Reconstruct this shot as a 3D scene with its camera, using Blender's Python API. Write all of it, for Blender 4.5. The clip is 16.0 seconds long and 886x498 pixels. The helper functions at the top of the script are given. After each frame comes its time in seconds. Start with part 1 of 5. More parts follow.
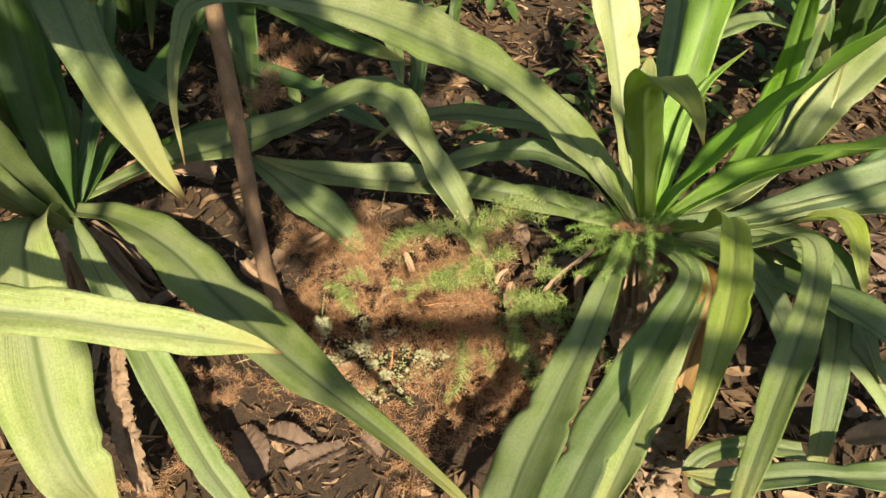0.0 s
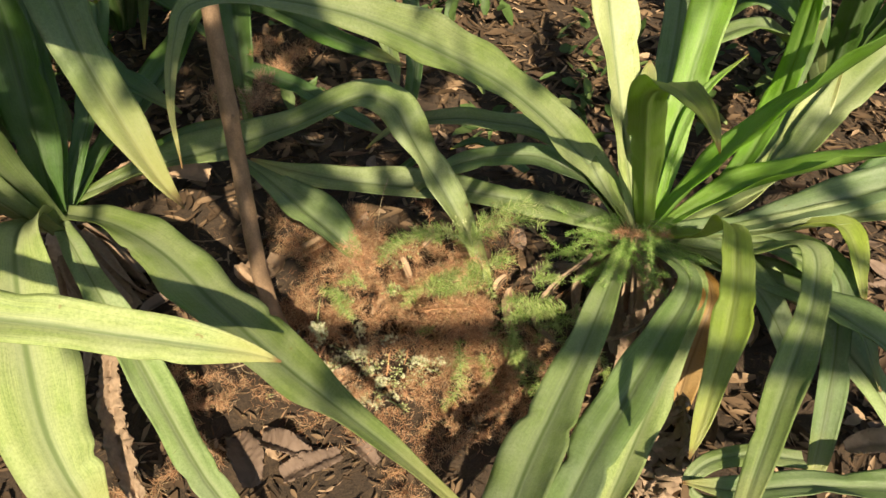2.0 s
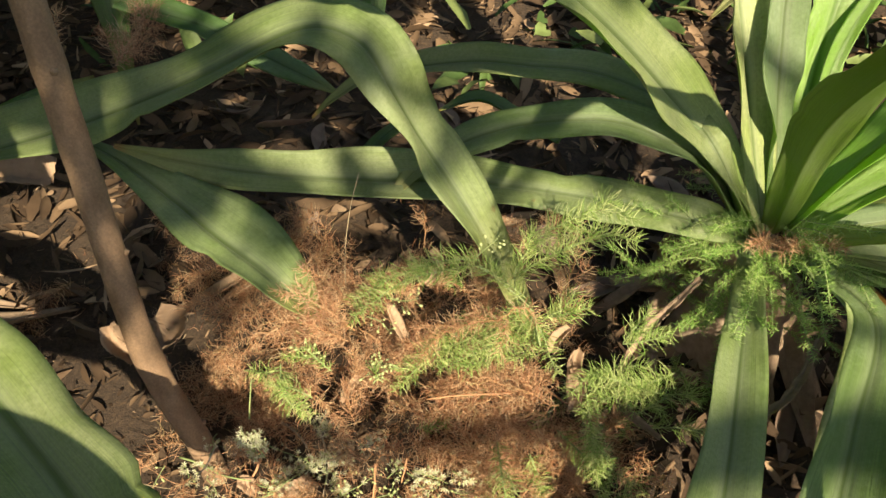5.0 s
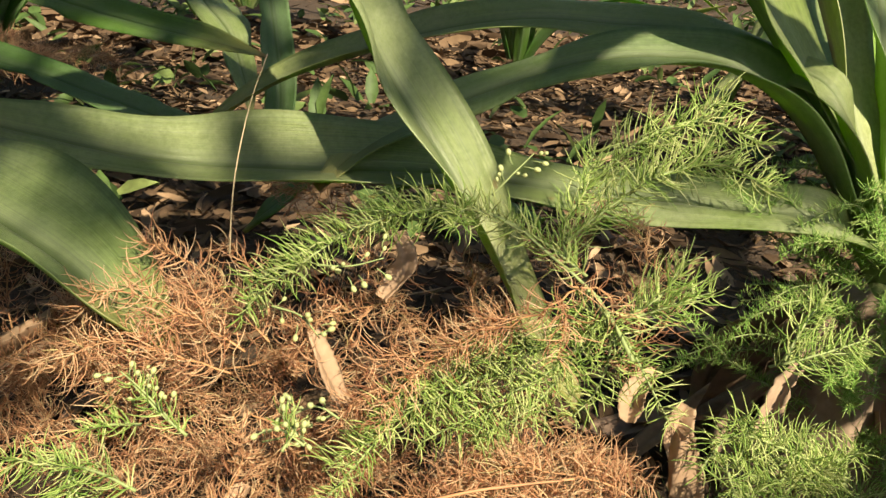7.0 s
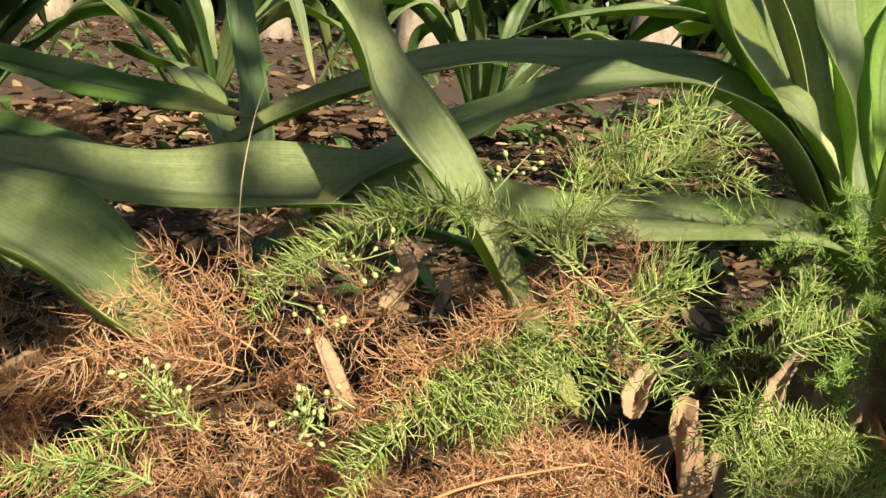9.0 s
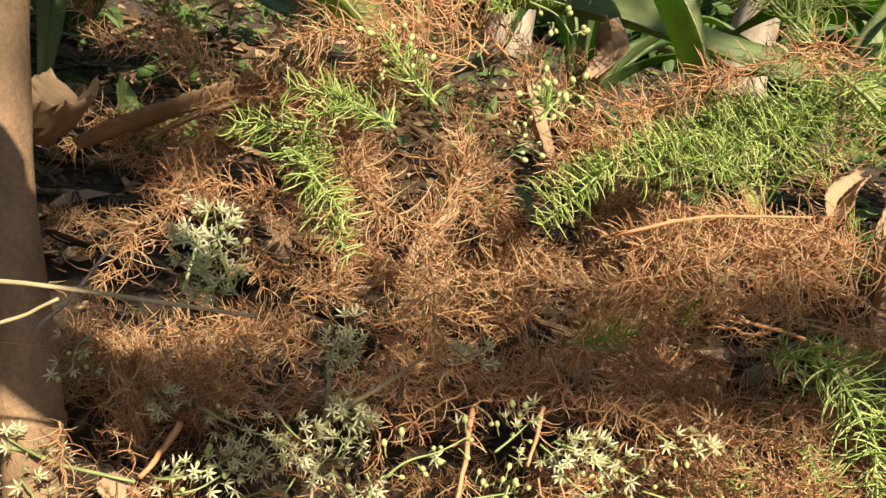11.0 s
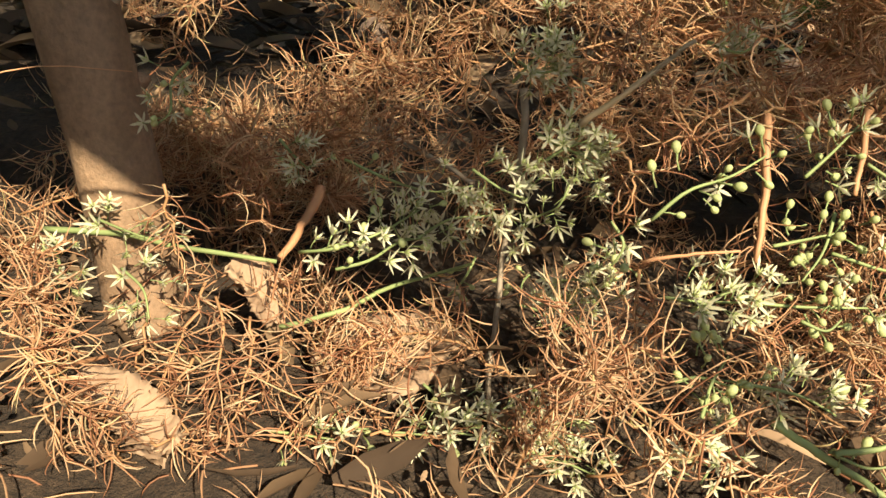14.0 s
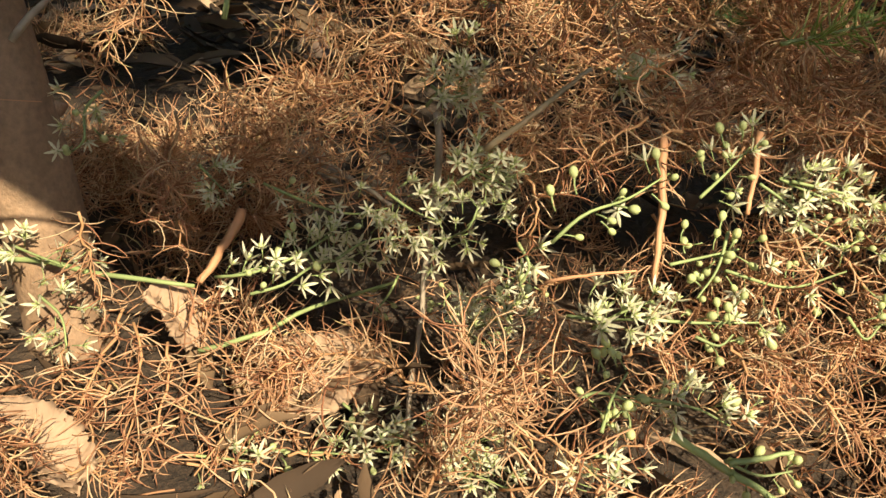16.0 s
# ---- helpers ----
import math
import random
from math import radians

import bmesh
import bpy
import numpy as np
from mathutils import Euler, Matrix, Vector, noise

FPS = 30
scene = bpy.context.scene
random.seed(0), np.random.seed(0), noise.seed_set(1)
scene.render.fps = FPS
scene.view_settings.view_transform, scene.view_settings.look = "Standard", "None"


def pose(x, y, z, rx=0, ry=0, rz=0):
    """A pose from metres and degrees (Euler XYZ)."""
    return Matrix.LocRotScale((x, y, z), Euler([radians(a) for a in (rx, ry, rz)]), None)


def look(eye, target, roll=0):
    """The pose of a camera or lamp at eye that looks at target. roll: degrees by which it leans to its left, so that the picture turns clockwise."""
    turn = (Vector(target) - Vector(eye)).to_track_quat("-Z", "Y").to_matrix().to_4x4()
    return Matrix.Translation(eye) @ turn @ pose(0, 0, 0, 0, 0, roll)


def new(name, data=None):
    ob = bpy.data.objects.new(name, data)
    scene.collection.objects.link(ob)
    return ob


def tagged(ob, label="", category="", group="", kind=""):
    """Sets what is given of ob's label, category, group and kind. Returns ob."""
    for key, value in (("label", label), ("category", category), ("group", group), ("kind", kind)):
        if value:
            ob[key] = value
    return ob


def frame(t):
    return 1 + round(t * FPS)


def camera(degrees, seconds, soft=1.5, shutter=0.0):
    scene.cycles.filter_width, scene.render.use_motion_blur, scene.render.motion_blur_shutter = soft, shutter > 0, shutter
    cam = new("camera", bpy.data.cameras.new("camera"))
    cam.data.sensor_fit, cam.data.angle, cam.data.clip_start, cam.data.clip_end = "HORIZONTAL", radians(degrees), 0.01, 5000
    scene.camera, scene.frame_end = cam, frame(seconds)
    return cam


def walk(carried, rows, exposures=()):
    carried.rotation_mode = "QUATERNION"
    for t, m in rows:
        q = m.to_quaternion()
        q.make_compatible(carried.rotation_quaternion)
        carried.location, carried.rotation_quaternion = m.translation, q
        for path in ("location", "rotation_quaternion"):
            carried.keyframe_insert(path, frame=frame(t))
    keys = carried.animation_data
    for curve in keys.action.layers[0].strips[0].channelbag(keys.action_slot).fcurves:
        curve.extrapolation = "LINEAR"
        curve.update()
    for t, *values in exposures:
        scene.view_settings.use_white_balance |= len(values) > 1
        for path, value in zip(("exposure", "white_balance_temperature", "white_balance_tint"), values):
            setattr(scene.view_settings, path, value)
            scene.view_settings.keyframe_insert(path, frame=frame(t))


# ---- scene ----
cam = camera(57.0, 16.0)
# camera rows: seconds, pose in metres and degrees
PATH = [
    (0, pose(0.0000, 0.0000, 1.2000, 47.00, -0.00, 0.00)),
    (0.5, pose(-0.0041, 0.0035, 1.1927, 47.27, -0.48, 0.08)),
    (1, pose(-0.0116, 0.0157, 1.1887, 47.05, -1.07, 0.04)),
    (1.5, pose(-0.0095, 0.0188, 1.1887, 46.89, -0.82, -0.15)),
    (2, pose(-0.0148, 0.0145, 1.1937, 47.14, -0.74, -0.39)),
    (2.5, pose(-0.0156, 0.0144, 1.1926, 47.36, -0.73, -0.48)),
    (3, pose(-0.0185, 0.0269, 1.1825, 47.27, -0.87, -0.68)),
    (3.5, pose(-0.0307, 0.0942, 1.1531, 46.37, -1.04, -1.16)),
    (4, pose(-0.0043, 0.2613, 1.0917, 44.56, -0.43, -0.67)),
    (4.5, pose(-0.0404, 0.3786, 0.9971, 43.44, -0.27, -1.87)),
    (4.7, pose(-0.0601, 0.4301, 0.9461, 42.97, -0.57, -3.27)),
    (6.8, pose(-0.0964, 0.6461, 0.4590, 65.72, -4.63, -12.02)),
    (7, pose(-0.0950, 0.6503, 0.4502, 67.16, -4.96, -12.37)),
    (7.5, pose(-0.0916, 0.6515, 0.4396, 69.88, -5.16, -13.89)),
    (8, pose(-0.0887, 0.6416, 0.4582, 71.67, -3.62, -14.88)),
    (8.2, pose(-0.0934, 0.6397, 0.4519, 71.94, -3.22, -14.98)),
    (10.3, pose(-0.1383, 0.6169, 0.3383, 75.71, -8.21, -13.80)),
    (10.5, pose(-0.1437, 0.6191, 0.3234, 75.27, -9.33, -12.80)),
    (11, pose(-0.1837, 0.6144, 0.2757, 73.59, -11.66, -9.83)),
    (11.5, pose(-0.2060, 0.6231, 0.2560, 70.31, -11.93, -5.88)),
    (12, pose(-0.2258, 0.6301, 0.2277, 67.92, -12.06, -4.20)),
    (12.5, pose(-0.2385, 0.6585, 0.2121, 65.89, -9.45, -4.29)),
    (13, pose(-0.2348, 0.6816, 0.1992, 64.52, -7.55, -5.44)),
    (13.5, pose(-0.2272, 0.6989, 0.1907, 63.68, -6.84, -6.71)),
    (14, pose(-0.2134, 0.7089, 0.1789, 63.01, -6.50, -7.77)),
    (14.5, pose(-0.2071, 0.7115, 0.1720, 62.73, -6.57, -8.62)),
    (15, pose(-0.2020, 0.7080, 0.1770, 63.15, -6.73, -9.25)),
    (15.5, pose(-0.2002, 0.7079, 0.1755, 63.44, -7.06, -9.78)),
    (16, pose(-0.1997, 0.7038, 0.1885, 63.56, -6.75, -10.57)),
]

walk(cam, PATH, [(0, 1.20, 7500, 6), (3.2, 1.20, 7500, 6), (4.6, 1.34, 7500, 6), (7.0, 1.27, 7500, 6), (16, 1.24, 7500, 6)])

# ---- world and sun ----
SUN_TO = Vector((0.25, -1.10, 1.0)).normalized()      # from the ground towards the sun
world = bpy.data.worlds.new("sky")
scene.world = world
world.use_nodes = True
wn = world.node_tree.nodes
sky = wn.new("ShaderNodeTexSky")
sky.sky_type, sky.sun_disc = "NISHITA", False
sky.sun_elevation = math.asin(SUN_TO.z)
sky.sun_rotation = math.atan2(SUN_TO.x, SUN_TO.y)
wn["Background"].inputs["Strength"].default_value = 0.078
world.node_tree.links.new(sky.outputs[0], wn["Background"].inputs["Color"])
sun = new("sun", bpy.data.lights.new("sun", "SUN"))
sun.data.energy, sun.data.angle, sun.data.color = 4.8, radians(0.6), (1.0, 0.90, 0.74)
sun.matrix_world = look(SUN_TO * 12, (0, 0, 0))


# ---- materials ----
def material(name):
    m = bpy.data.materials.new(name)
    m.use_nodes = True
    return m, m.node_tree.nodes, m.node_tree.links, m.node_tree.nodes["Principled BSDF"]


def ramp(nodes, stops):
    r = nodes.new("ShaderNodeValToRGB")
    while len(r.color_ramp.elements) < len(stops):
        r.color_ramp.elements.new(0.5)
    for e, (p, c) in zip(r.color_ramp.elements, stops):
        e.position, e.color = p, (*c, 1)
    return r


def mixed(nodes, links, kind, fac, a, b):
    n = nodes.new("ShaderNodeMix")
    n.data_type, n.blend_type = "RGBA", kind
    for socket, v in ((n.inputs[0], fac), (n.inputs[6], a), (n.inputs[7], b)):
        if isinstance(v, bpy.types.NodeSocket):
            links.new(v, socket)
        else:
            socket.default_value = v if isinstance(v, float) else (*v, 1)
    return n.outputs[2]


def noise_of(nodes, links, vector, scale, detail=4.0, rough=0.6):
    n = nodes.new("ShaderNodeTexNoise")
    n.inputs["Scale"].default_value, n.inputs["Detail"].default_value, n.inputs["Roughness"].default_value = scale, detail, rough
    if vector:
        links.new(vector, n.inputs["Vector"])
    return n.outputs["Fac"]


def bump(nodes, links, height, strength, distance, bsdf):
    b = nodes.new("ShaderNodeBump")
    b.inputs["Strength"].default_value, b.inputs["Distance"].default_value = strength, distance
    links.new(height, b.inputs["Height"])
    links.new(b.outputs[0], bsdf.inputs["Normal"])


def leaf_material(name, low, high, through_colour, share, gloss=0.37):
    """A strap leaf: lengthwise veins, a paler midrib, blotches, and light that shines through."""
    m, n, l, b = material(name)
    uv = n.new("ShaderNodeUVMap").outputs[0]
    sep = n.new("ShaderNodeSeparateXYZ")
    l.new(uv, sep.inputs[0])
    streak = n.new("ShaderNodeMapping")
    streak.inputs["Scale"].default_value = (58, 1.3, 1)
    l.new(uv, streak.inputs[0])
    veins = noise_of(n, l, streak.outputs[0], 2.2, 3)
    broad = n.new("ShaderNodeMapping")
    broad.inputs["Scale"].default_value = (5, 0.7, 1)
    l.new(uv, broad.inputs[0])
    bands = noise_of(n, l, broad.outputs[0], 1.6, 2)
    blot = noise_of(n, l, n.new("ShaderNodeTexCoord").outputs["Object"], 26, 5)
    rnd = n.new("ShaderNodeObjectInfo").outputs["Random"]
    c = ramp(n, [(0.15, low), (0.85, high)])
    l.new(bands, c.inputs[0])
    fine = ramp(n, [(0.3, (0.58, 0.63, 0.58)), (0.5, (0.97, 0.97, 0.96)), (0.7, (1.20, 1.18, 1.18))])
    l.new(veins, fine.inputs[0])
    col = mixed(n, l, "MULTIPLY", 0.75, c.outputs[0], fine.outputs[0])
    spots = ramp(n, [(0.60, (0, 0, 0)), (0.80, (0.8, 0.8, 0.8))])
    l.new(blot, spots.inputs[0])
    col = mixed(n, l, "MIX", spots.outputs[0], col, tuple(v * 0.8 + 0.07 for v in high))
    # waxy bloom in broad cloudy patches, and a few brown scars
    cloud = noise_of(n, l, n.new("ShaderNodeTexCoord").outputs["Object"], 9, 3)
    bloom = ramp(n, [(0.40, (0, 0, 0)), (0.66, (0.75, 0.75, 0.75))])
    l.new(cloud, bloom.inputs[0])
    col = mixed(n, l, "MIX", bloom.outputs[0], col, tuple(0.72 * v + 0.10 for v in high))
    scars = ramp(n, [(0.745, (0, 0, 0)), (0.765, (0.8, 0.8, 0.8))])
    l.new(noise_of(n, l, n.new("ShaderNodeTexCoord").outputs["Object"], 55, 2), scars.inputs[0])
    col = mixed(n, l, "MIX", scars.outputs[0], col, (0.20, 0.15, 0.07))
    tint = ramp(n, [(0.0, (0.80, 0.88, 0.85)), (1.0, (1.15, 1.08, 0.95))])
    l.new(rnd, tint.inputs[0])
    col = mixed(n, l, "MULTIPLY", 1.0, col, tint.outputs[0])
    speck = ramp(n, [(0.32, (0.70, 0.73, 0.68)), (0.52, (1.0, 1.0, 1.0)), (0.70, (1.24, 1.23, 1.22))])
    l.new(noise_of(n, l, n.new("ShaderNodeTexCoord").outputs["Object"], 260, 3, 0.7), speck.inputs[0])
    col = mixed(n, l, "MULTIPLY", 0.9, col, speck.outputs[0])
    # midrib
    mid = n.new("ShaderNodeMath")
    mid.operation = "SUBTRACT"
    l.new(sep.outputs[0], mid.inputs[0])
    mid.inputs[1].default_value = 0.5
    ab = n.new("ShaderNodeMath")
    ab.operation = "ABSOLUTE"
    l.new(mid.outputs[0], ab.inputs[0])
    grey = ramp(n, [(0.04, (0.6, 0.6, 0.6)), (0.20, (0, 0, 0))])
    l.new(ab.outputs[0], grey.inputs[0])
    col = mixed(n, l, "MIX", grey.outputs[0], col, tuple(0.55 * v + 0.075 for v in high))
    rib = ramp(n, [(0.014, (1, 1, 1)), (0.05, (0, 0, 0))])
    l.new(ab.outputs[0], rib.inputs[0])
    half = n.new("ShaderNodeMath")
    half.operation = "MULTIPLY"
    l.new(rib.outputs[0], half.inputs[0])
    half.inputs[1].default_value = 0.75
    col = mixed(n, l, "MIX", half.outputs[0], col, tuple(v * 0.55 for v in low))
    # yellowing towards a brown tip
    age = ramp(n, [(0.84, (0, 0, 0)), (0.97, (0.6, 0.6, 0.6))])
    l.new(sep.outputs[1], age.inputs[0])
    col = mixed(n, l, "MIX", age.outputs[0], col, (0.42, 0.38, 0.13))
    tip = ramp(n, [(0.975, (0, 0, 0)), (0.995, (1, 1, 1))])
    l.new(sep.outputs[1], tip.inputs[0])
    col = mixed(n, l, "MIX", tip.outputs[0], col, (0.22, 0.11, 0.05))
    l.new(col, b.inputs["Base Color"])
    b.inputs["Roughness"].default_value = gloss
    b.inputs["Specular IOR Level"].default_value = 0.55
    bump(n, l, mixed(n, l, "MIX", 0.4, veins, blot), 0.55, 0.003, b)
    t = n.new("ShaderNodeBsdfTranslucent")
    l.new(mixed(n, l, "MULTIPLY", 1.0, through_colour, fine.outputs[0]), t.inputs[0])
    mix = n.new("ShaderNodeMixShader")
    mix.inputs[0].default_value = share
    l.new(b.outputs[0], mix.inputs[1])
    l.new(t.outputs[0], mix.inputs[2])
    l.new(mix.outputs[0], n["Material Output"].inputs[0])
    return m


def plant_material(name, stops, share=0.25, rough=0.55, scale=60.0, by="random"):
    """Needles, stalks, petals and dry leaves: colour varied by island and by a fine grain."""
    m, n, l, b = material(name)
    g = n.new("ShaderNodeNewGeometry")
    c = ramp(n, stops)
    l.new(g.outputs["Random Per Island"], c.inputs[0])
    grain = noise_of(n, l, n.new("ShaderNodeTexCoord").outputs["Object"], scale, 4)
    f = ramp(n, [(0.3, (0.65, 0.62, 0.6)), (0.7, (1.2, 1.18, 1.15))])
    l.new(grain, f.inputs[0])
    col = mixed(n, l, "MULTIPLY", 0.8, c.outputs[0], f.outputs[0])
    l.new(col, b.inputs["Base Color"])
    b.inputs["Roughness"].default_value = rough
    b.inputs["Specular IOR Level"].default_value = 0.3
    bump(n, l, grain, 0.25, 0.001, b)
    if share:
        t = n.new("ShaderNodeBsdfTranslucent")
        l.new(col, t.inputs[0])
        mix = n.new("ShaderNodeMixShader")
        mix.inputs[0].default_value = share
        l.new(b.outputs[0], mix.inputs[1])
        l.new(t.outputs[0], mix.inputs[2])
        l.new(mix.outputs[0], n["Material Output"].inputs[0])
    return m


LEAF = {
    "green": leaf_material("strap_leaf", (0.110, 0.172, 0.052), (0.250, 0.320, 0.135), (0.28, 0.50, 0.035), 0.36),
    "bright": leaf_material("young_strap_leaf", (0.14, 0.31, 0.03), (0.25, 0.43, 0.06), (0.40, 0.70, 0.025), 0.44),
    "olive": leaf_material("old_strap_leaf", (0.11, 0.19, 0.035), (0.20, 0.29, 0.065), (0.42, 0.64, 0.03), 0.45),
    "yellow": leaf_material("yellowing_strap_leaf", (0.24, 0.33, 0.06), (0.38, 0.44, 0.10), (0.58, 0.70, 0.06), 0.42),
    "pale": leaf_material("bleached_strap_leaf", (0.19, 0.285, 0.09), (0.40, 0.465, 0.22), (0.34, 0.48, 0.07), 0.28),
    "orange": leaf_material("withered_strap_leaf", (0.24, 0.13, 0.04), (0.42, 0.25, 0.075), (0.50, 0.28, 0.05), 0.30),
    # strap leaf darkened: shade put into the colour of back and side leaves
    "dark": leaf_material("shade_toned_strap_leaf", (0.05, 0.12, 0.028), (0.105, 0.20, 0.05), (0.20, 0.46, 0.02), 0.42),
}
NEEDLE = {
    "green": plant_material("fern_needle", [(0.0, (0.20, 0.35, 0.075)), (0.5, (0.39, 0.52, 0.16)), (1.0, (0.63, 0.69, 0.33))], 0.3),
    "fresh": plant_material("fine_fern_needle", [(0.0, (0.15, 0.34, 0.06)), (0.6, (0.30, 0.50, 0.12)), (1.0, (0.50, 0.64, 0.24))], 0.3),
    "dry": plant_material("dry_needle", [(0.0, (0.40, 0.18, 0.105)), (0.35, (0.66, 0.385, 0.225)), (0.75, (0.80, 0.54, 0.34)), (0.93, (0.85, 0.67, 0.46)), (1.0, (0.68, 0.58, 0.30))], 0.45),
}
STALK = {
    "green": plant_material("green_stalk", [(0.0, (0.19, 0.27, 0.10)), (1.0, (0.31, 0.37, 0.17))], 0.1),
    "dry": plant_material("dry_stalk", [(0.0, (0.30, 0.15, 0.07)), (1.0, (0.46, 0.27, 0.14))], 0.0),
    "dryred": plant_material("russet_stalk", [(0.0, (0.40, 0.19, 0.10)), (1.0, (0.52, 0.29, 0.16))], 0.0),
    "straw": plant_material("straw", [(0.0, (0.36, 0.28, 0.17)), (1.0, (0.48, 0.39, 0.26))], 0.1),
    "twig": plant_material("grey_twig", [(0.0, (0.26, 0.21, 0.16)), (1.0, (0.38, 0.32, 0.25))], 0.0, 0.8, 220),
}
STALK["fresh"] = STALK["green"]
PETAL = plant_material("petal", [(0.0, (0.66, 0.66, 0.46)), (1.0, (0.80, 0.79, 0.62))], 0.4)
BUD = plant_material("bud", [(0.0, (0.46, 0.56, 0.22)), (1.0, (0.74, 0.76, 0.46))], 0.35)
DEAD = plant_material("dead_leaf", [(0.0, (0.28, 0.18, 0.115)), (1.0, (0.48, 0.34, 0.235))], 0.2, 0.75, 45)
FALLEN = plant_material("fallen_leaf", [(0.0, (0.09, 0.06, 0.047)), (1.0, (0.20, 0.14, 0.108))], 0.15, 0.75, 40)
LITTER = plant_material("litter", [(0.0, (0.042, 0.026, 0.016)), (0.5, (0.095, 0.06, 0.036)), (0.87, (0.19, 0.124, 0.074)), (1.0, (0.42, 0.29, 0.19))], 0.1, 0.85, 30)
HUSK = plant_material("bulb_husk", [(0.0, (0.15, 0.10, 0.068)), (0.6, (0.30, 0.215, 0.152)), (1.0, (0.46, 0.36, 0.275))], 0.12, 0.8, 90)


def bark_material(name, low, high, scale):
    m, n, l, b = material(name)
    co = n.new("ShaderNodeTexCoord").outputs["Object"]
    mp = n.new("ShaderNodeMapping")
    mp.inputs["Scale"].default_value = (1, 1, 0.35)
    l.new(co, mp.inputs[0])
    a = noise_of(n, l, mp.outputs[0], scale, 6, 0.65)
    d = noise_of(n, l, co, scale * 7, 3)
    c = ramp(n, [(0.3, low), (0.7, high)])
    l.new(a, c.inputs[0])
    f = ramp(n, [(0.3, (0.7, 0.7, 0.7)), (0.7, (1.15, 1.12, 1.1))])
    l.new(d, f.inputs[0])
    l.new(mixed(n, l, "MULTIPLY", 0.8, c.outputs[0], f.outputs[0]), b.inputs["Base Color"])
    b.inputs["Roughness"].default_value = 0.8
    bump(n, l, mixed(n, l, "MIX", 0.5, a, d), 0.6, 0.0025, b)
    return m


SAPLING = bark_material("sapling_bark", (0.17, 0.105, 0.062), (0.30, 0.195, 0.122), 60)
TRUNK = bark_material("trunk_bark", (0.16, 0.12, 0.09), (0.42, 0.36, 0.30), 9)


def soil_material():
    m, n, l, b = material("soil")
    co = n.new("ShaderNodeTexCoord").outputs["Object"]
    a = noise_of(n, l, co, 5, 6)
    d = noise_of(n, l, co, 70, 5)
    c = ramp(n, [(0.3, (0.030, 0.019, 0.012)), (0.55, (0.066, 0.042, 0.026)), (0.75, (0.125, 0.082, 0.050))])
    l.new(mixed(n, l, "MIX", 0.5, a, d), c.inputs[0])
    f = ramp(n, [(0.35, (0.55, 0.53, 0.5)), (0.65, (1.35, 1.32, 1.28))])
    l.new(noise_of(n, l, co, 300, 3, 0.7), f.inputs[0])
    l.new(mixed(n, l, "MULTIPLY", 0.9, c.outputs[0], f.outputs[0]), b.inputs["Base Color"])
    b.inputs["Roughness"].default_value = 0.95
    crumbs = noise_of(n, l, co, 420, 4, 0.7)
    bump(n, l, mixed(n, l, "MIX", 0.45, d, crumbs), 0.9, 0.012, b)
    return m


SOIL = soil_material()


# ---- shapes ----
def mesh_of(name, verts, faces, *mats, uvs=None, smooth=True, slots=None):
    me = bpy.data.meshes.new(name)
    me.from_pydata([tuple(v) for v in verts], [], faces)
    for m in mats:
        me.materials.append(m)
    if smooth:
        me.polygons.foreach_set("use_smooth", [True] * len(me.polygons))
    if slots is not None:
        me.polygons.foreach_set("material_index", slots)
    if uvs is not None:
        layer = me.uv_layers.new(name="UVMap")
        idx = np.empty(len(me.loops), dtype=np.int32)
        me.loops.foreach_get("vertex_index", idx)
        layer.data.foreach_set("uv", np.asarray(uvs, dtype=np.float32)[idx].ravel())
    me.update()
    return me


def glide(points, count):
    """A smooth curve (Catmull-Rom) through the points, at even steps of arc length."""
    p = np.array(points, dtype=float)
    p = np.vstack([2 * p[0] - p[1], p, 2 * p[-1] - p[-2]])
    fine = []
    for i in range(1, len(p) - 2):
        for u in np.linspace(0, 1, 16, endpoint=False):
            a, b, c, d = p[i - 1:i + 3]
            fine.append(0.5 * (2 * b + (c - a) * u + (2 * a - 5 * b + 4 * c - d) * u * u + (3 * b - a - 3 * c + d) * u ** 3))
    fine.append(p[-2])
    fine = np.array(fine)
    s = np.concatenate([[0], np.cumsum(np.linalg.norm(np.diff(fine[:, :3], axis=0), axis=1))])
    t = np.linspace(0, s[-1], count)
    return np.stack([np.interp(t, s, fine[:, k]) for k in range(fine.shape[1])], 1), s[-1]


def unit(v):
    return v / (np.linalg.norm(v, axis=-1, keepdims=True) + 1e-12)


def tube(points, radii, sides=8, wobble=0.0, rng=None):
    """Vertices and faces of a closed tube along the points."""
    p = np.asarray(points, float)
    t = unit(np.gradient(p, axis=0))
    ref = np.array([0.3, 0.9, 0.2])
    a = unit(np.cross(t, ref))
    b = np.cross(t, a)
    verts, faces = [], []
    for i in range(len(p)):
        for k in range(sides):
            w = 2 * math.pi * k / sides
            r = radii[i] * (1 + (rng.uniform(-wobble, wobble) if wobble else 0))
            verts.append(p[i] + r * (math.cos(w) * a[i] + math.sin(w) * b[i]))
    for i in range(len(p) - 1):
        for k in range(sides):
            q = (k + 1) % sides
            faces.append((i * sides + k, i * sides + q, (i + 1) * sides + q, (i + 1) * sides + k))
    faces.append(tuple(reversed(range(sides))))
    faces.append(tuple((len(p) - 1) * sides + k for k in range(sides)))
    return verts, faces


def part(name, me, parent, label=""):
    ob = new(name, me)
    ob.parent = parent
    return tagged(ob, label) if label else ob


def thing(name, label, category, group="", at=(0, 0, 0)):
    ob = new(name)
    ob.location = at
    return tagged(ob, label, category, group)


SEEDS = [0]


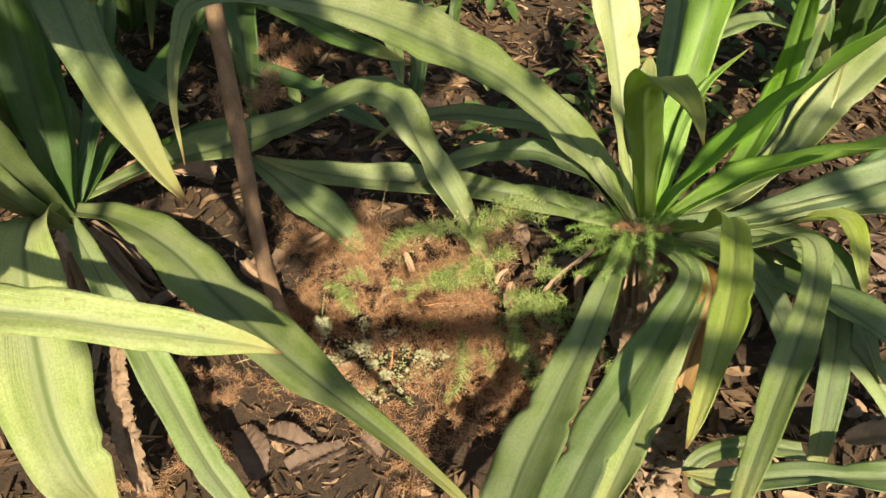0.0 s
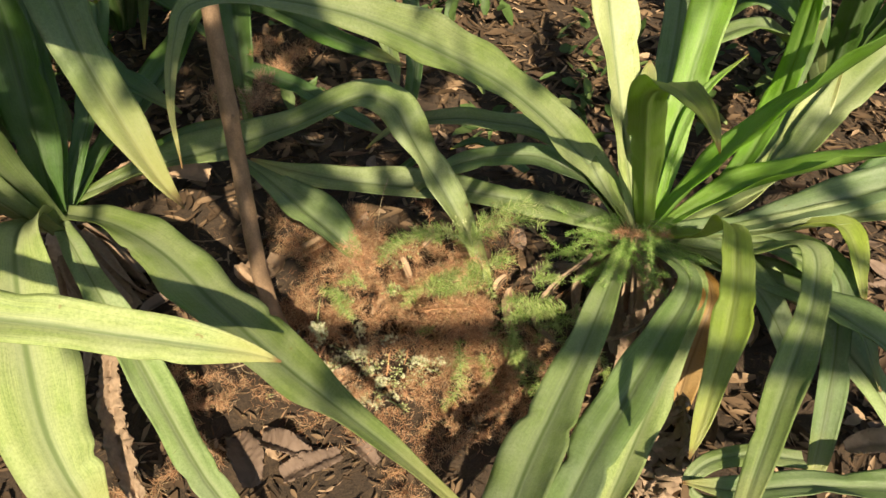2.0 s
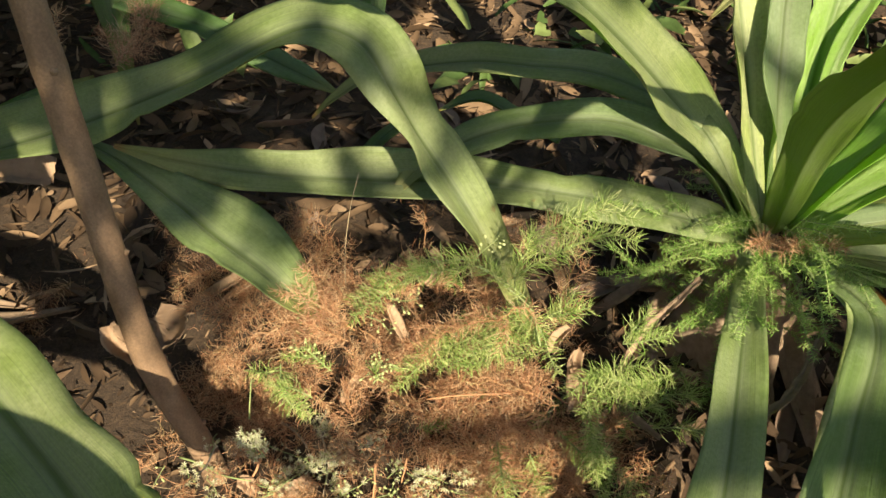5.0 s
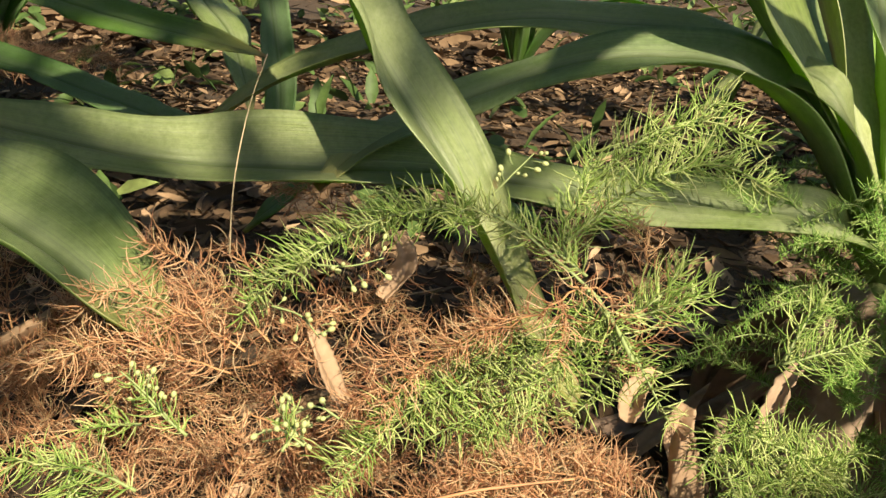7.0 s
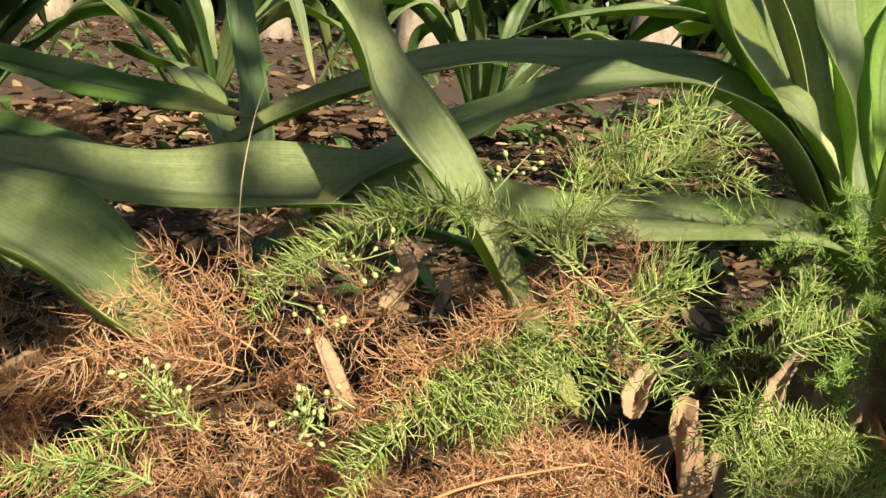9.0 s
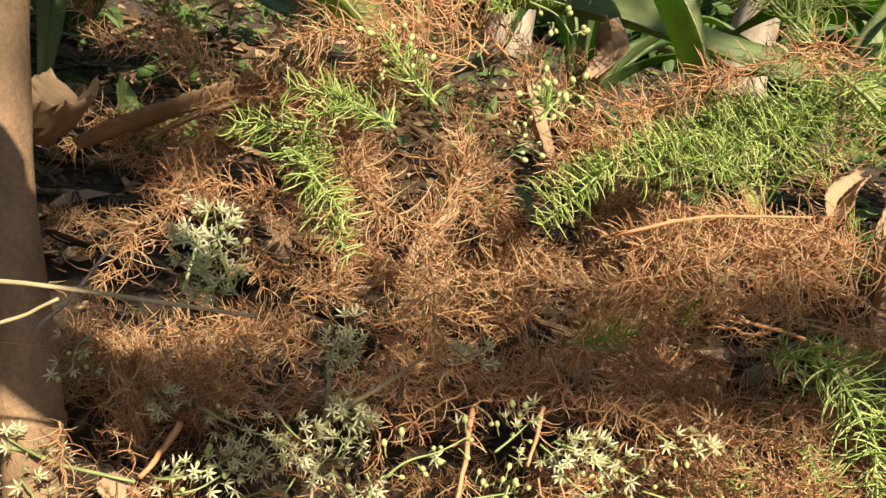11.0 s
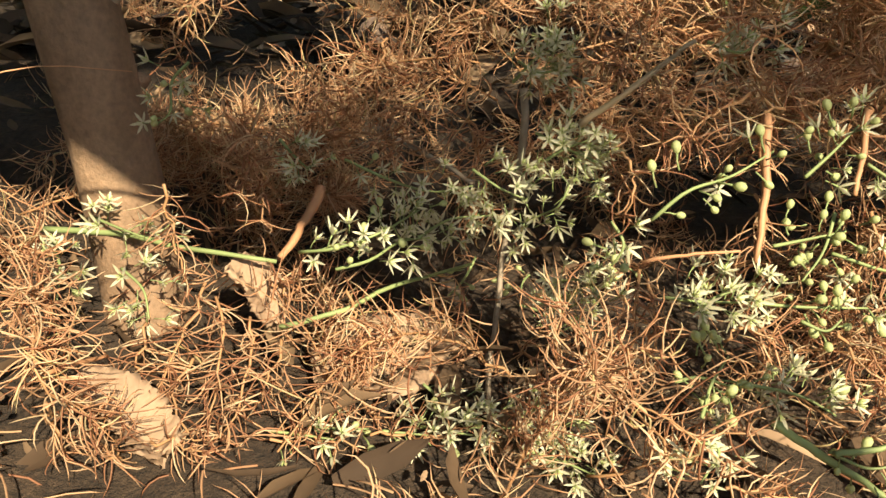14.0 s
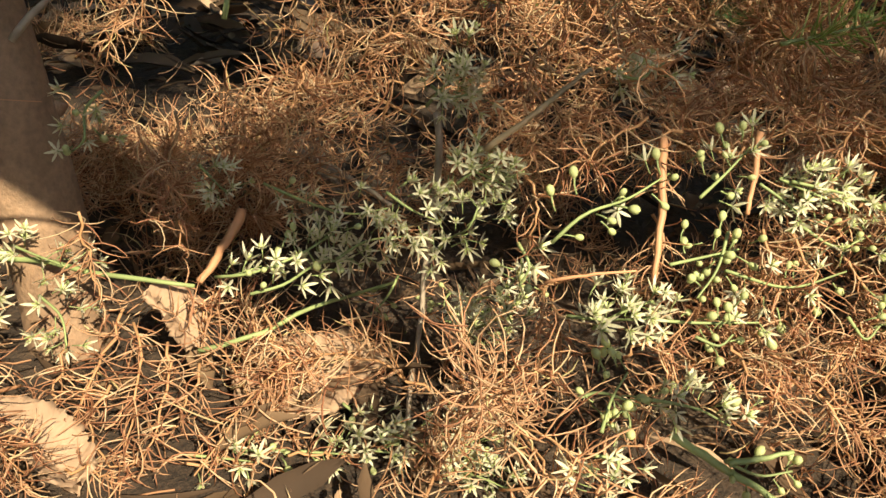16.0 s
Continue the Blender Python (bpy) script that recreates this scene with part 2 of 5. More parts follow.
def rng_next():
    SEEDS[0] += 1
    return np.random.default_rng(SEEDS[0])


def strap(rows, seed, channel=0.19, wave=0.13, thick=0.0014, cols=9, turn=0.0, pleat=0.0):
    """A long strap leaf with a channelled section, a wavy edge and real thickness, along rows of (x, y, z, width)."""
    rng = np.random.default_rng(seed)
    n = max(30, 11 * len(rows))
    c, length = glide(rows, n)
    p, w = c[:, :3], np.clip(c[:, 3], 0.002, None)
    t = unit(np.gradient(p, axis=0))
    far = p[np.argmax(np.linalg.norm((p - p[0])[:, :2], axis=1))] - p[0]
    out = unit(np.array([far[0], far[1], 0.0]))
    flat = t * [1, 1, 0]
    flat = flat * np.where(flat @ out < 0, -1, 1)[:, None] + 0.3 * out
    for _ in range(6):
        flat[1:-1] = (flat[:-2] + flat[1:-1] * 2 + flat[2:]) / 4
    side = np.cross(unit(flat), [0, 0, 1.0])
    s = unit(side - t * np.sum(t * side, axis=1)[:, None])
    up = np.cross(s, t)
    roll = np.radians(turn) * np.minimum(1, np.linspace(0, 4, n))[:, None]
    s, up = s * np.cos(roll) + up * np.sin(roll), up * np.cos(roll) - s * np.sin(roll)
    ph = rng.uniform(0, 6.3, 4)
    fr = np.append(rng.uniform(9, 18, 2), rng.uniform(35, 60))
    along = np.linspace(0, length, n)
    lean = 0.16 * np.sin(along * 5 + ph[2]) * np.minimum(1, along / 0.2)
    us = np.linspace(-1, 1, cols)
    rag = [1 + 0.07 * np.sin(along * rng.uniform(12, 20) + rng.uniform(0, 6.3)) + 0.05 * np.sin(along * rng.uniform(28, 44) + rng.uniform(0, 6.3)) - 0.16 * np.exp(-((along - rng.uniform(0.2, 0.9) * length) / 0.012) ** 2) for _ in range(2)]
    verts, uvs = [], []
    for sign in (1, -1):
        for i in range(n):
            for u in us:
                edge = wave * w[i] * abs(u) ** 3 * (math.sin(along[i] * fr[0] + ph[0]) if u > 0 else math.sin(along[i] * fr[1] + ph[1]))
                keel = channel * w[i] * (abs(u) ** 1.05 - 0.35) - 0.045 * w[i] * math.exp(-(u / 0.12) ** 2) + pleat * w[i] * math.cos(u * 9.4) * math.sin(along[i] * 3 + ph[1])
                edge += 0.035 * w[i] * abs(u) ** 4 * math.sin(along[i] * fr[2] + ph[3] + 2 * u)
                body = thick * (1 - 0.75 * abs(u)) * (1.0 + 1.5 * math.exp(-along[i] / 0.12))
                q = p[i] + s[i] * (u * w[i] / 2 * rag[int(u > 0)][i]) + up[i] * (keel + edge + u * lean[i] * w[i] * 0.5 + sign * body)
                verts.append(q)
                uvs.append(((u + 1) / 2, i / (n - 1)))
    m = n * cols
    faces = []
    for i in range(n - 1):
        for k in range(cols - 1):
            a, b, d, e = i * cols + k, i * cols + k + 1, (i + 1) * cols + k + 1, (i + 1) * cols + k
            faces.append((a, e, d, b))
            faces.append((m + a, m + b, m + d, m + e))
        for k in (0, cols - 1):
            a, e = i * cols + k, (i + 1) * cols + k
            faces.append((a, m + a, m + e, e) if k == 0 else (a, e, m + e, m + a))
    return verts, faces, uvs


def leaf(parent, kind, rows, turn=0.0):
    SEEDS[0] += 1
    base = np.array(parent.location)
    v, f, uv = strap(rows, SEEDS[0], wave=0.16, cols=13, turn=turn, pleat=0.014)
    me = mesh_of("leaf", np.array(v) - base, f, LEAF[kind], uvs=uv)
    words = {"yellow": "yellowing drooping strap leaf", "pale": "sun-bleached pale strap leaf", "bright": "young bright green strap leaf", "orange": "withered orange strap leaf"}
    return part("leaf", me, parent, words.get(kind, ""))


def needles(centres, ways, lengths, bend, radius, rng, ahead=None):
    """Fine three-sided needles from the centres along the ways, each curling through an arc of bend radians."""
    n = len(centres)
    ways = unit(ways)
    a = unit(np.cross(ways, unit(rng.normal(size=(n, 3)))) + [0, 0, 0.5])
    if ahead is not None:
        a = a * 0.8 + ahead * 0.7
    a = unit(a - ways * np.sum(a * ways, axis=1)[:, None])
    b = np.cross(ways, a)
    rings = []
    stations = (0.0, 0.25, 0.5, 0.75, 1.0)
    for j, u in enumerate(stations):
        w = bend * u
        mid = centres + ways * (lengths * np.sin(w) / bend)[:, None] + a * (lengths * (1 - np.cos(w)) / bend)[:, None]
        r = radius * (1.0, 1.0, 0.95, 0.75, 0.0)[j]
        if j == len(stations) - 1:
            rings.append(mid[:, None, :])
        else:
            front = a * np.cos(w)[:, None] - ways * np.sin(w)[:, None]
            rings.append(np.stack([mid + r * (math.cos(q) * front + math.sin(q) * b) for q in (0, 2.094, 4.189)], 1))
    v = np.concatenate(rings, 1)
    quads = [(3 * j + k, 3 * j + (k + 1) % 3, 3 * j + 3 + (k + 1) % 3, 3 * j + 3 + k) for j in range(3) for k in range(3)]
    tips = [(9 + k, 9 + (k + 1) % 3, 12) for k in range(3)]
    faces = [tuple(x + 13 * i for x in q) for i in range(n) for q in quads + tips]
    return v.reshape(-1, 3), faces


def frond_meshes(kind, long, points, seed, step=0.0024, whorl=7):
    """A plume: a stem with side branchlets, all set with bundles of needles that curve towards the tip."""
    rng = np.random.default_rng(seed)
    c, length = glide(points, max(10, int(length_of(points) / 0.006)))
    if kind == "dry":
        c = c + rng.normal(scale=0.0008, size=c.shape)
    step, whorl = {"dry": (step * 1.5, whorl - 1), "green": (step * 1.25, whorl - 1), "fresh": (step * 1.2, whorl - 2)}[kind]
    sprays = [(c, length, 0.00055 if kind == "dry" else 0.0008)]
    if kind != "fresh" and length > 0.05:
        t = unit(np.gradient(c, axis=0))
        flat = unit(rng.normal(size=3) * [0.4, 0.4, 1.0])
        n = int(length / (0.017 if kind == "dry" else 0.034))
        for k in range(1, n):
            i = int((len(c) - 1) * (k + rng.uniform(-0.2, 0.2)) / n)
            w = np.cross(t[i], flat) * (1 if k % 2 else -1)
            reach = rng.uniform(0.6, 1.0) * min(0.042 if kind == "dry" else 0.026, 0.30 * length) * (1.1 - 0.6 * k / n)
            if reach < 0.009:
                continue
            d = unit(w + t[i] * rng.uniform(0.8, 1.4) + rng.normal(0, 0.2, 3))
            b, m = glide([tuple(c[i]), tuple(c[i] + d * reach * 0.5 + [0, 0, 0.08 * reach]), tuple(c[i] + d * reach + t[i] * reach * 0.15 - [0, 0, 0.12 * reach])], 6)
            sprays.append((b, m, 0.0003 if kind == "dry" else 0.0005))
    verts, faces, at, ways, lens, ahead = [], [], [], [], [], []
    for line, m, r in sprays:
        v, f = tube(line, np.linspace(r, r * 0.5, len(line)), 5)
        faces += [tuple(x + len(verts) for x in q) for q in f]
        verts += v
        fine, _ = glide(line, max(4, int(m / step)))
        t = unit(np.gradient(fine, axis=0))
        for i in range(1, len(fine)):
            u = i / len(fine)
            if kind == "dry" and len(fine) > 8 and rng.random() < 0.15:
                continue
            for _ in range(whorl):
                v = rng.normal(size=3)
                v = unit(v - t[i] * (v @ t[i]))
                v = v * (rng.uniform(0.6, 1.2) if kind == "fresh" else 1.0) + t[i] * rng.uniform(0.0, 0.5 if kind != "fresh" else 0.8)
                v[2] += -0.15 if kind == "dry" else 0.2
                at.append(fine[i] + rng.normal(scale=0.0015 if kind == "fresh" else 0.0006, size=3))
                ways.append(v)
                ahead.append(t[i])
                lens.append(long * {"dry": 1.35, "green": 1.4, "fresh": 1.0}[kind] * rng.uniform(0.6, 1.15) * (0.65 + 0.35 * math.sin(math.pi * min(1, 0.15 + u))))
    bend = rng.uniform(*{"dry": (0.7, 2.3), "green": (0.5, 1.6), "fresh": (0.2, 1.3)}[kind], len(at))
    v, f = needles(np.array(at), np.array(ways), np.array(lens), bend, {"dry": 0.00026, "green": 0.00033, "fresh": 0.00027}[kind], rng, np.array(ahead) if kind != "fresh" else None)
    return mesh_of("frond", verts, faces, STALK[kind]), mesh_of("needles", v, f, NEEDLE[kind])


def length_of(points):
    p = np.array(points)
    return float(np.linalg.norm(np.diff(p, axis=0), axis=1).sum())


def frond(parent, kind, long, points):
    SEEDS[0] += 1
    base = np.array(parent.location)
    stem, fuzz = frond_meshes(kind, long, [tuple(np.array(p) - base) for p in points], SEEDS[0])
    ob = part("frond", stem, parent)
    part("needles", fuzz, ob)
    return ob


def bud_mesh():
    """A bud: a short stalk with a small swollen drop on it, along +z."""
    v, f = tube([(0, 0, 0), (0.0003, 0, 0.002), (0, 0, 0.004)], [0.00025, 0.00022, 0.0003], 5)
    rings = [(0.0036, 0.0003), (0.0042, 0.0008), (0.0050, 0.0011), (0.0059, 0.0009), (0.0064, 0.0003)]
    v2, f2 = tube([(0, 0, z) for z, _ in rings], [r for _, r in rings], 7)
    k = len(v)
    return mesh_of("bud", v + v2, f + [tuple(x + k for x in q) for q in f2], STALK["green"], BUD, slots=[0] * len(f) + [1] * len(f2))


def flower_mesh(seed):
    """A star of six narrow petals on a thin stalk, with pale stamens."""
    rng = np.random.default_rng(seed)
    v, f = tube([(0, 0, 0), (0.0002, 0, 0.003), (0, 0, 0.005)], [0.00025, 0.0002, 0.0004], 5)
    slots = [0] * len(f)
    for k in range(6):
        w = k * math.pi / 3 + rng.uniform(-0.1, 0.1)
        o, s = np.array([math.cos(w), math.sin(w), 0]), np.array([-math.sin(w), math.cos(w), 0])
        lift = rng.uniform(0.1, 0.5) + 0.5 * (seed % 2)
        base = len(v)
        for d, h in ((0.0004, 0.00028), (0.0018, 0.00062), (0.0036, 0.00056), (0.0050, 0.0001)):
            z = 0.005 + d * lift + 0.12 * d * d / 0.004
            for sg in (-1, 0, 1):
                v.append(o * d + s * h * sg + np.array([0, 0, z + (0.0002 if sg else 0)]))
        for i in range(3):
            for j in range(2):
                a = base + i * 3 + j
                f.append((a, a + 1, a + 4, a + 3))
                slots.append(1)
    for k in range(5):
        w = k * 1.257 + 0.4
        tip = (0.0014 * math.cos(w), 0.0014 * math.sin(w), 0.0078)
        base = len(v)
        v2, f2 = tube([(0, 0, 0.005), tip], [0.00015, 0.0003], 4)
        v += v2
        f += [tuple(x + base for x in q) for q in f2]
        slots += [2] * len(f2)
    return mesh_of("flower", v, f, STALK["green"], PETAL, BUD, slots=slots)


BUD_MESH = bud_mesh()
FLOWER_MESHES = [flower_mesh(k) for k in range(4)]


def raceme(parent, buds, flowers, points):
    """A thin stalk set with buds and open star flowers."""
    rng = rng_next()
    base = np.array(parent.location)
    c, length = glide([tuple(np.array(p) - base) for p in points], 14)
    ob = part("raceme", mesh_of("raceme", *tube(c, np.linspace(0.0006, 0.0003, 14), 5), STALK["green"]), parent)
    t = unit(np.gradient(c, axis=0))
    n = buds + flowers * 2
    for k in range(n):
        i = 1 + int(12.9 * (k + rng.random()) / n)
        d = rng.normal(size=3)
        d = unit(d - t[i] * (d @ t[i])) + t[i] * 0.4
        d[2] += 0.25
        d[1] -= 0.2
        q = Vector(d).to_track_quat("Z", "Y")
        is_bud = rng.random() < buds / n
        fl = part("bud" if is_bud else "flower", BUD_MESH if is_bud else FLOWER_MESHES[k % 4], ob)
        fl.matrix_local = Matrix.LocRotScale(Vector(c[i] + unit(d) * rng.uniform(0, 0.007)), q, (rng.uniform(0.85, 1.3) if is_bud else rng.uniform(0.58, 0.86),) * 3)
    return ob


def twig(kind, radius, points):
    rng = rng_next()
    n = max(12, int(length_of(points) / 0.008))
    c, length = glide(points, n)
    c = c + rng.normal(scale=radius * 0.15, size=c.shape)
    base = c[0].copy()
    me = mesh_of("twig", *tube(c - base, np.linspace(radius, radius * 0.6, n), 6, 0.12, rng), STALK[kind])
    name, label, cat = {"straw": ("dry_straw", "thin bleached dry straw lying over the fern", "straw"),
                        "twig": ("bare_twig", "thin grey bare twig standing among dry fern", "twig"),
                        "green": ("fern_runner", "thin green fern stem running through the thicket", "stem"),
                        "dryred": ("dry_fern_stem", "bare russet dry fern stem", "stem")}[kind]
    ob = new(name, me)
    ob.location = base
    return tagged(ob, label, cat)


def dead_leaf(width, curl, points, husk=False, brown=False):
    rng = rng_next()
    rows = []
    n = len(points)
    for k, p in enumerate(points):
        u = k / (n - 1)
        rows.append((*p, width * (0.35 + 0.65 * math.sin(math.pi * min(1, 0.12 + 0.80 * u)))))
    v, f, uv = strap(rows, SEEDS[0], channel=curl, wave=0.4 if husk else 0.16, thick=0.0007, cols=9)
    base = np.array(points[0])
    v = np.array(v) + rng.normal(scale=0.0006, size=(len(v), 3)) * (3.0 if husk else 1.0) * (width / 0.03)
    ob = new("dead_leaf", mesh_of("dead_leaf", v - base, f, HUSK if husk else FALLEN if brown else DEAD, uvs=uv))
    ob.location = base
    return tagged(ob, "withered grey-brown leaf sheath beside the lily bulb" if husk else "broad dark brown dead leaf on the soil" if brown else "curled pale brown dead leaf", "leaf")


# ---- ground ----
def ground_height(x, y):
    near = math.exp(-((x + 0.1) ** 2 + (y - 1.0) ** 2) / 3.0)
    z = 0.05 * noise.noise((x * 1.1, y * 1.1, 0.3)) + 0.02 * noise.noise((x * 5, y * 5, 2.0)) + 0.008 * noise.noise((x * 17, y * 17, 5.0))
    return z * (0.5 + 0.5 * near) + 0.03 * max(0, y - 2.5) * 0.5


def build_ground():
    n = 150
    g = [math.sinh(u * 5.2) / math.sinh(5.2) * 60 for u in np.linspace(-1, 1, n)]
    verts = [(x, 1.2 + y, ground_height(x, 1.2 + y)) for y in g for x in g]
    faces = [(j * n + i, j * n + i + 1, (j + 1) * n + i + 1, (j + 1) * n + i) for j in range(n - 1) for i in range(n - 1)]
    tagged(new("ground", mesh_of("ground", verts, faces, SOIL)), "dark brown woodland soil under dead leaves", "ground", kind="structure")


build_ground()


def build_litter():
    """Dead leaves, flakes and straws strewn over the soil."""
    rng = rng_next()
    verts, faces = [], []
    for k in range(56000):
        if k >= 51000:
            x, y = rng.uniform(-4.5, 5), rng.uniform(-2.5, 2.5)
        elif k < 42000:
            x, y = rng.uniform(-1.6, 1.7), rng.uniform(0.2, 3.6)
        else:
            r = rng.uniform(0, 1) ** 0.7
            x, y = rng.uniform(-4, 5), 1.6 + 7.5 * r
        z = ground_height(x, y) + rng.uniform(0.0, 0.018)
        long = 0.010 + 0.065 * rng.random() ** 2.6
        wide = min(0.020, long * rng.uniform(0.05, 0.45))
        if -0.42 < x < 0.18 and 0.72 < y < 1.2:
            long, wide = long * 0.45, wide * 0.45
        if y > 3:
            long, wide = long * 1.8, wide * 2
        turn, tip, roll, curl = rng.uniform(0, 6.3), rng.normal(0, 0.25), rng.normal(0, 0.5), rng.uniform(-0.4, 0.5)
        m = Matrix.Translation((x, y, z)) @ Euler((roll, tip, turn)).to_matrix().to_4x4()
        b = len(verts)
        for i, u in enumerate((-0.5, -0.2, 0.15, 0.5)):
            h = wide * (0.35, 1.0, 0.9, 0.12)[i] / 2
            for s in (-1, 0, 1):
                verts.append(m @ Vector((u * long, s * h, curl * long * u * u + abs(s) * h * 0.5)))
        for i in range(3):
            for j in range(2):
                a = b + i * 3 + j
                faces.append((a, a + 1, a + 4, a + 3))
    tagged(new("leaf_litter", mesh_of("leaf_litter", verts, faces, LITTER)), "dry brown leaf litter strewn over the soil", "litter", kind="stuff")


build_litter()

COVER = plant_material("ground_cover_leaf", [(0.0, (0.05, 0.10, 0.03)), (0.7, (0.10, 0.17, 0.05)), (1.0, (0.22, 0.28, 0.10))], 0.3)


def ground_cover():
    """Low weeds among the litter, further back."""
    rng = rng_next()
    verts, faces = [], []
    for k in range(260):
        x, y = rng.uniform(-2.2, 3.4), 1.75 + 5.0 * rng.random() ** 1.4
        size = rng.uniform(0.03, 0.09)
        for _ in range(9):
            m = Matrix.Translation((x + rng.normal(0, size), y + rng.normal(0, size), ground_height(x, y) + rng.uniform(0, size * 1.3))) @ Euler((rng.normal(0, 0.6), rng.normal(-0.5, 0.5), rng.uniform(0, 6.3))).to_matrix().to_4x4()
            b = len(verts)
            long, wide = rng.uniform(0.025, 0.10), rng.uniform(0.006, 0.018)
            for i, u in enumerate((0, 0.35, 0.7, 1.0)):
                for sg in (-1, 0, 1):
                    verts.append(m @ Vector((u * long, sg * wide * (0.4, 1.0, 0.8, 0.05)[i], -0.5 * long * u * u + abs(sg) * wide * 0.3)))
            for i in range(3):
                for j in range(2):
                    a = b + i * 3 + j
                    faces.append((a, a + 1, a + 4, a + 3))
    tagged(new("ground_cover", mesh_of("ground_cover", verts, faces, COVER)), "low dark green weeds among the leaf litter", "weeds", kind="stuff")


ground_cover()

# ---- sapling ----
def sapling():
    rng = rng_next()
    pts = [(-0.262, 0.965, -0.05), (-0.275, 0.985, 0.05), (-0.305, 1.005, 0.20), (-0.322, 1.06, 0.40), (-0.340, 1.128, 0.65), (-0.362, 1.20, 1.0), (-0.375, 1.26, 1.5)]
    c, length = glide(pts, 90)
    r = np.linspace(0.0145, 0.0115, 90)
    for k in (14, 31, 50, 66):
        r[k] += 0.0012
        r[k + 1] += 0.0006
    sap = thing("sapling", "slender brown sapling standing in the fern", "sapling")
    part("stem", mesh_of("stem", *tube(c, r, 20, 0.025, rng), SAPLING), sap)
    for k in (8, 14, 21, 31, 50, 66):
        w = 2.4 * k
        o = np.array([math.cos(w), math.sin(w), 0.25])
        knot = [c[k] + o * (r[k] * q) for q in (0.7, 1.05, 1.22)]
        part("knot", mesh_of("knot", *tube(knot, [0.0045, 0.0032, 0.0008], 8, 0.1, rng), SAPLING), sap, "small knot where a twig broke off")


sapling()

# ---- spider lilies ----
lily_east = thing("spider_lily", "large green spider lily with arching strap leaves", "lily", "spider lilies", (0.355, 1.10, 0.0))
lily_north = thing("spider_lily", "spider lily with drooping, partly shade-toned leaves behind the fern", "lily", "spider lilies", (-0.55, 1.75, 0.0))
lily_west = thing("spider_lily", "large spider lily with broad sun-bleached strap leaves", "lily", "spider lilies", (-0.677, 1.11, 0.0))
leaf(lily_east, 'green', [(0.339, 1.089, 0.241, 0.029), (0.285, 1.104, 0.331, 0.043), (0.206, 1.114, 0.422, 0.066), (0.120, 1.097, 0.515, 0.079), (0.038, 1.068, 0.586, 0.075), (-0.100, 1.001, 0.689, 0.053), (-0.211, 0.942, 0.744, 0.036), (-0.286, 0.881, 0.767, 0.025), (-0.297, 0.825, 0.750, 0.017), (-0.298, 0.769, 0.705, 0.009), (-0.285, 0.722, 0.654, 0.001)], 42)
leaf(lily_east, 'pale', [(0.350, 1.097, 0.236, 0.034), (0.323, 1.153, 0.355, 0.053), (0.301, 1.221, 0.471, 0.073), (0.279, 1.284, 0.583, 0.085), (0.250, 1.332, 0.722, 0.072), (0.221, 1.315, 0.850, 0.013)])
leaf(lily_east, 'olive', [(0.363, 1.099, 0.238, 0.030), (0.314, 1.025, 0.437, 0.048), (0.257, 0.887, 0.612, 0.049), (0.228, 0.798, 0.707, 0.042), (0.219, 0.717, 0.767, 0.037), (0.204, 0.603, 0.820, 0.026), (0.192, 0.521, 0.850, 0.015), (0.182, 0.467, 0.865, 0.001)])
leaf(lily_east, 'green', [(0.366, 1.099, 0.238, 0.028), (0.359, 1.142, 0.313, 0.040), (0.344, 1.157, 0.388, 0.051), (0.343, 1.178, 0.425, 0.048), (0.343, 1.199, 0.462, 0.042), (0.345, 1.211, 0.490, 0.023), (0.346, 1.219, 0.506, 0.003)])
leaf(lily_east, 'bright', [(0.370, 1.102, 0.241, 0.030), (0.405, 1.193, 0.338, 0.051), (0.437, 1.265, 0.445, 0.064), (0.466, 1.328, 0.542, 0.073), (0.472, 1.361, 0.666, 0.059), (0.469, 1.369, 0.762, 0.007)])
leaf(lily_east, 'green', [(0.371, 1.112, 0.237, 0.029), (0.423, 1.325, 0.348, 0.054), (0.461, 1.470, 0.459, 0.062), (0.481, 1.594, 0.563, 0.052), (0.488, 1.670, 0.644, 0.009)])
leaf(lily_east, 'bright', [(0.376, 1.095, 0.249, 0.014), (0.415, 1.190, 0.365, 0.017), (0.458, 1.234, 0.441, 0.019), (0.525, 1.259, 0.497, 0.002)])
leaf(lily_east, 'bright', [(0.388, 1.093, 0.246, 0.022), (0.505, 1.142, 0.313, 0.035), (0.554, 1.173, 0.405, 0.041), (0.565, 1.178, 0.528, 0.042), (0.559, 1.165, 0.631, 0.035), (0.546, 1.146, 0.742, 0.007)])
leaf(lily_east, 'bright', [(0.370, 1.091, 0.243, 0.024), (0.426, 1.093, 0.349, 0.049), (0.492, 1.085, 0.458, 0.066), (0.545, 1.049, 0.566, 0.077), (0.591, 1.005, 0.665, 0.076), (0.640, 0.978, 0.753, 0.057), (0.690, 0.967, 0.800, 0.005)])
leaf(lily_east, 'bright', [(0.375, 1.082, 0.249, 0.024), (0.464, 1.076, 0.331, 0.051), (0.559, 1.050, 0.405, 0.069), (0.656, 0.999, 0.483, 0.074), (0.742, 0.928, 0.553, 0.055), (0.790, 0.876, 0.585, 0.004)])
leaf(lily_east, 'green', [(0.386, 1.087, 0.240, 0.027), (0.535, 1.091, 0.259, 0.056), (0.655, 1.098, 0.296, 0.072), (0.791, 1.111, 0.338, 0.066), (0.914, 1.108, 0.364, 0.007)])
leaf(lily_east, 'green', [(0.386, 1.086, 0.238, 0.027), (0.551, 1.076, 0.257, 0.043), (0.675, 1.067, 0.291, 0.052), (0.806, 1.050, 0.332, 0.037), (0.887, 1.041, 0.351, 0.006)])
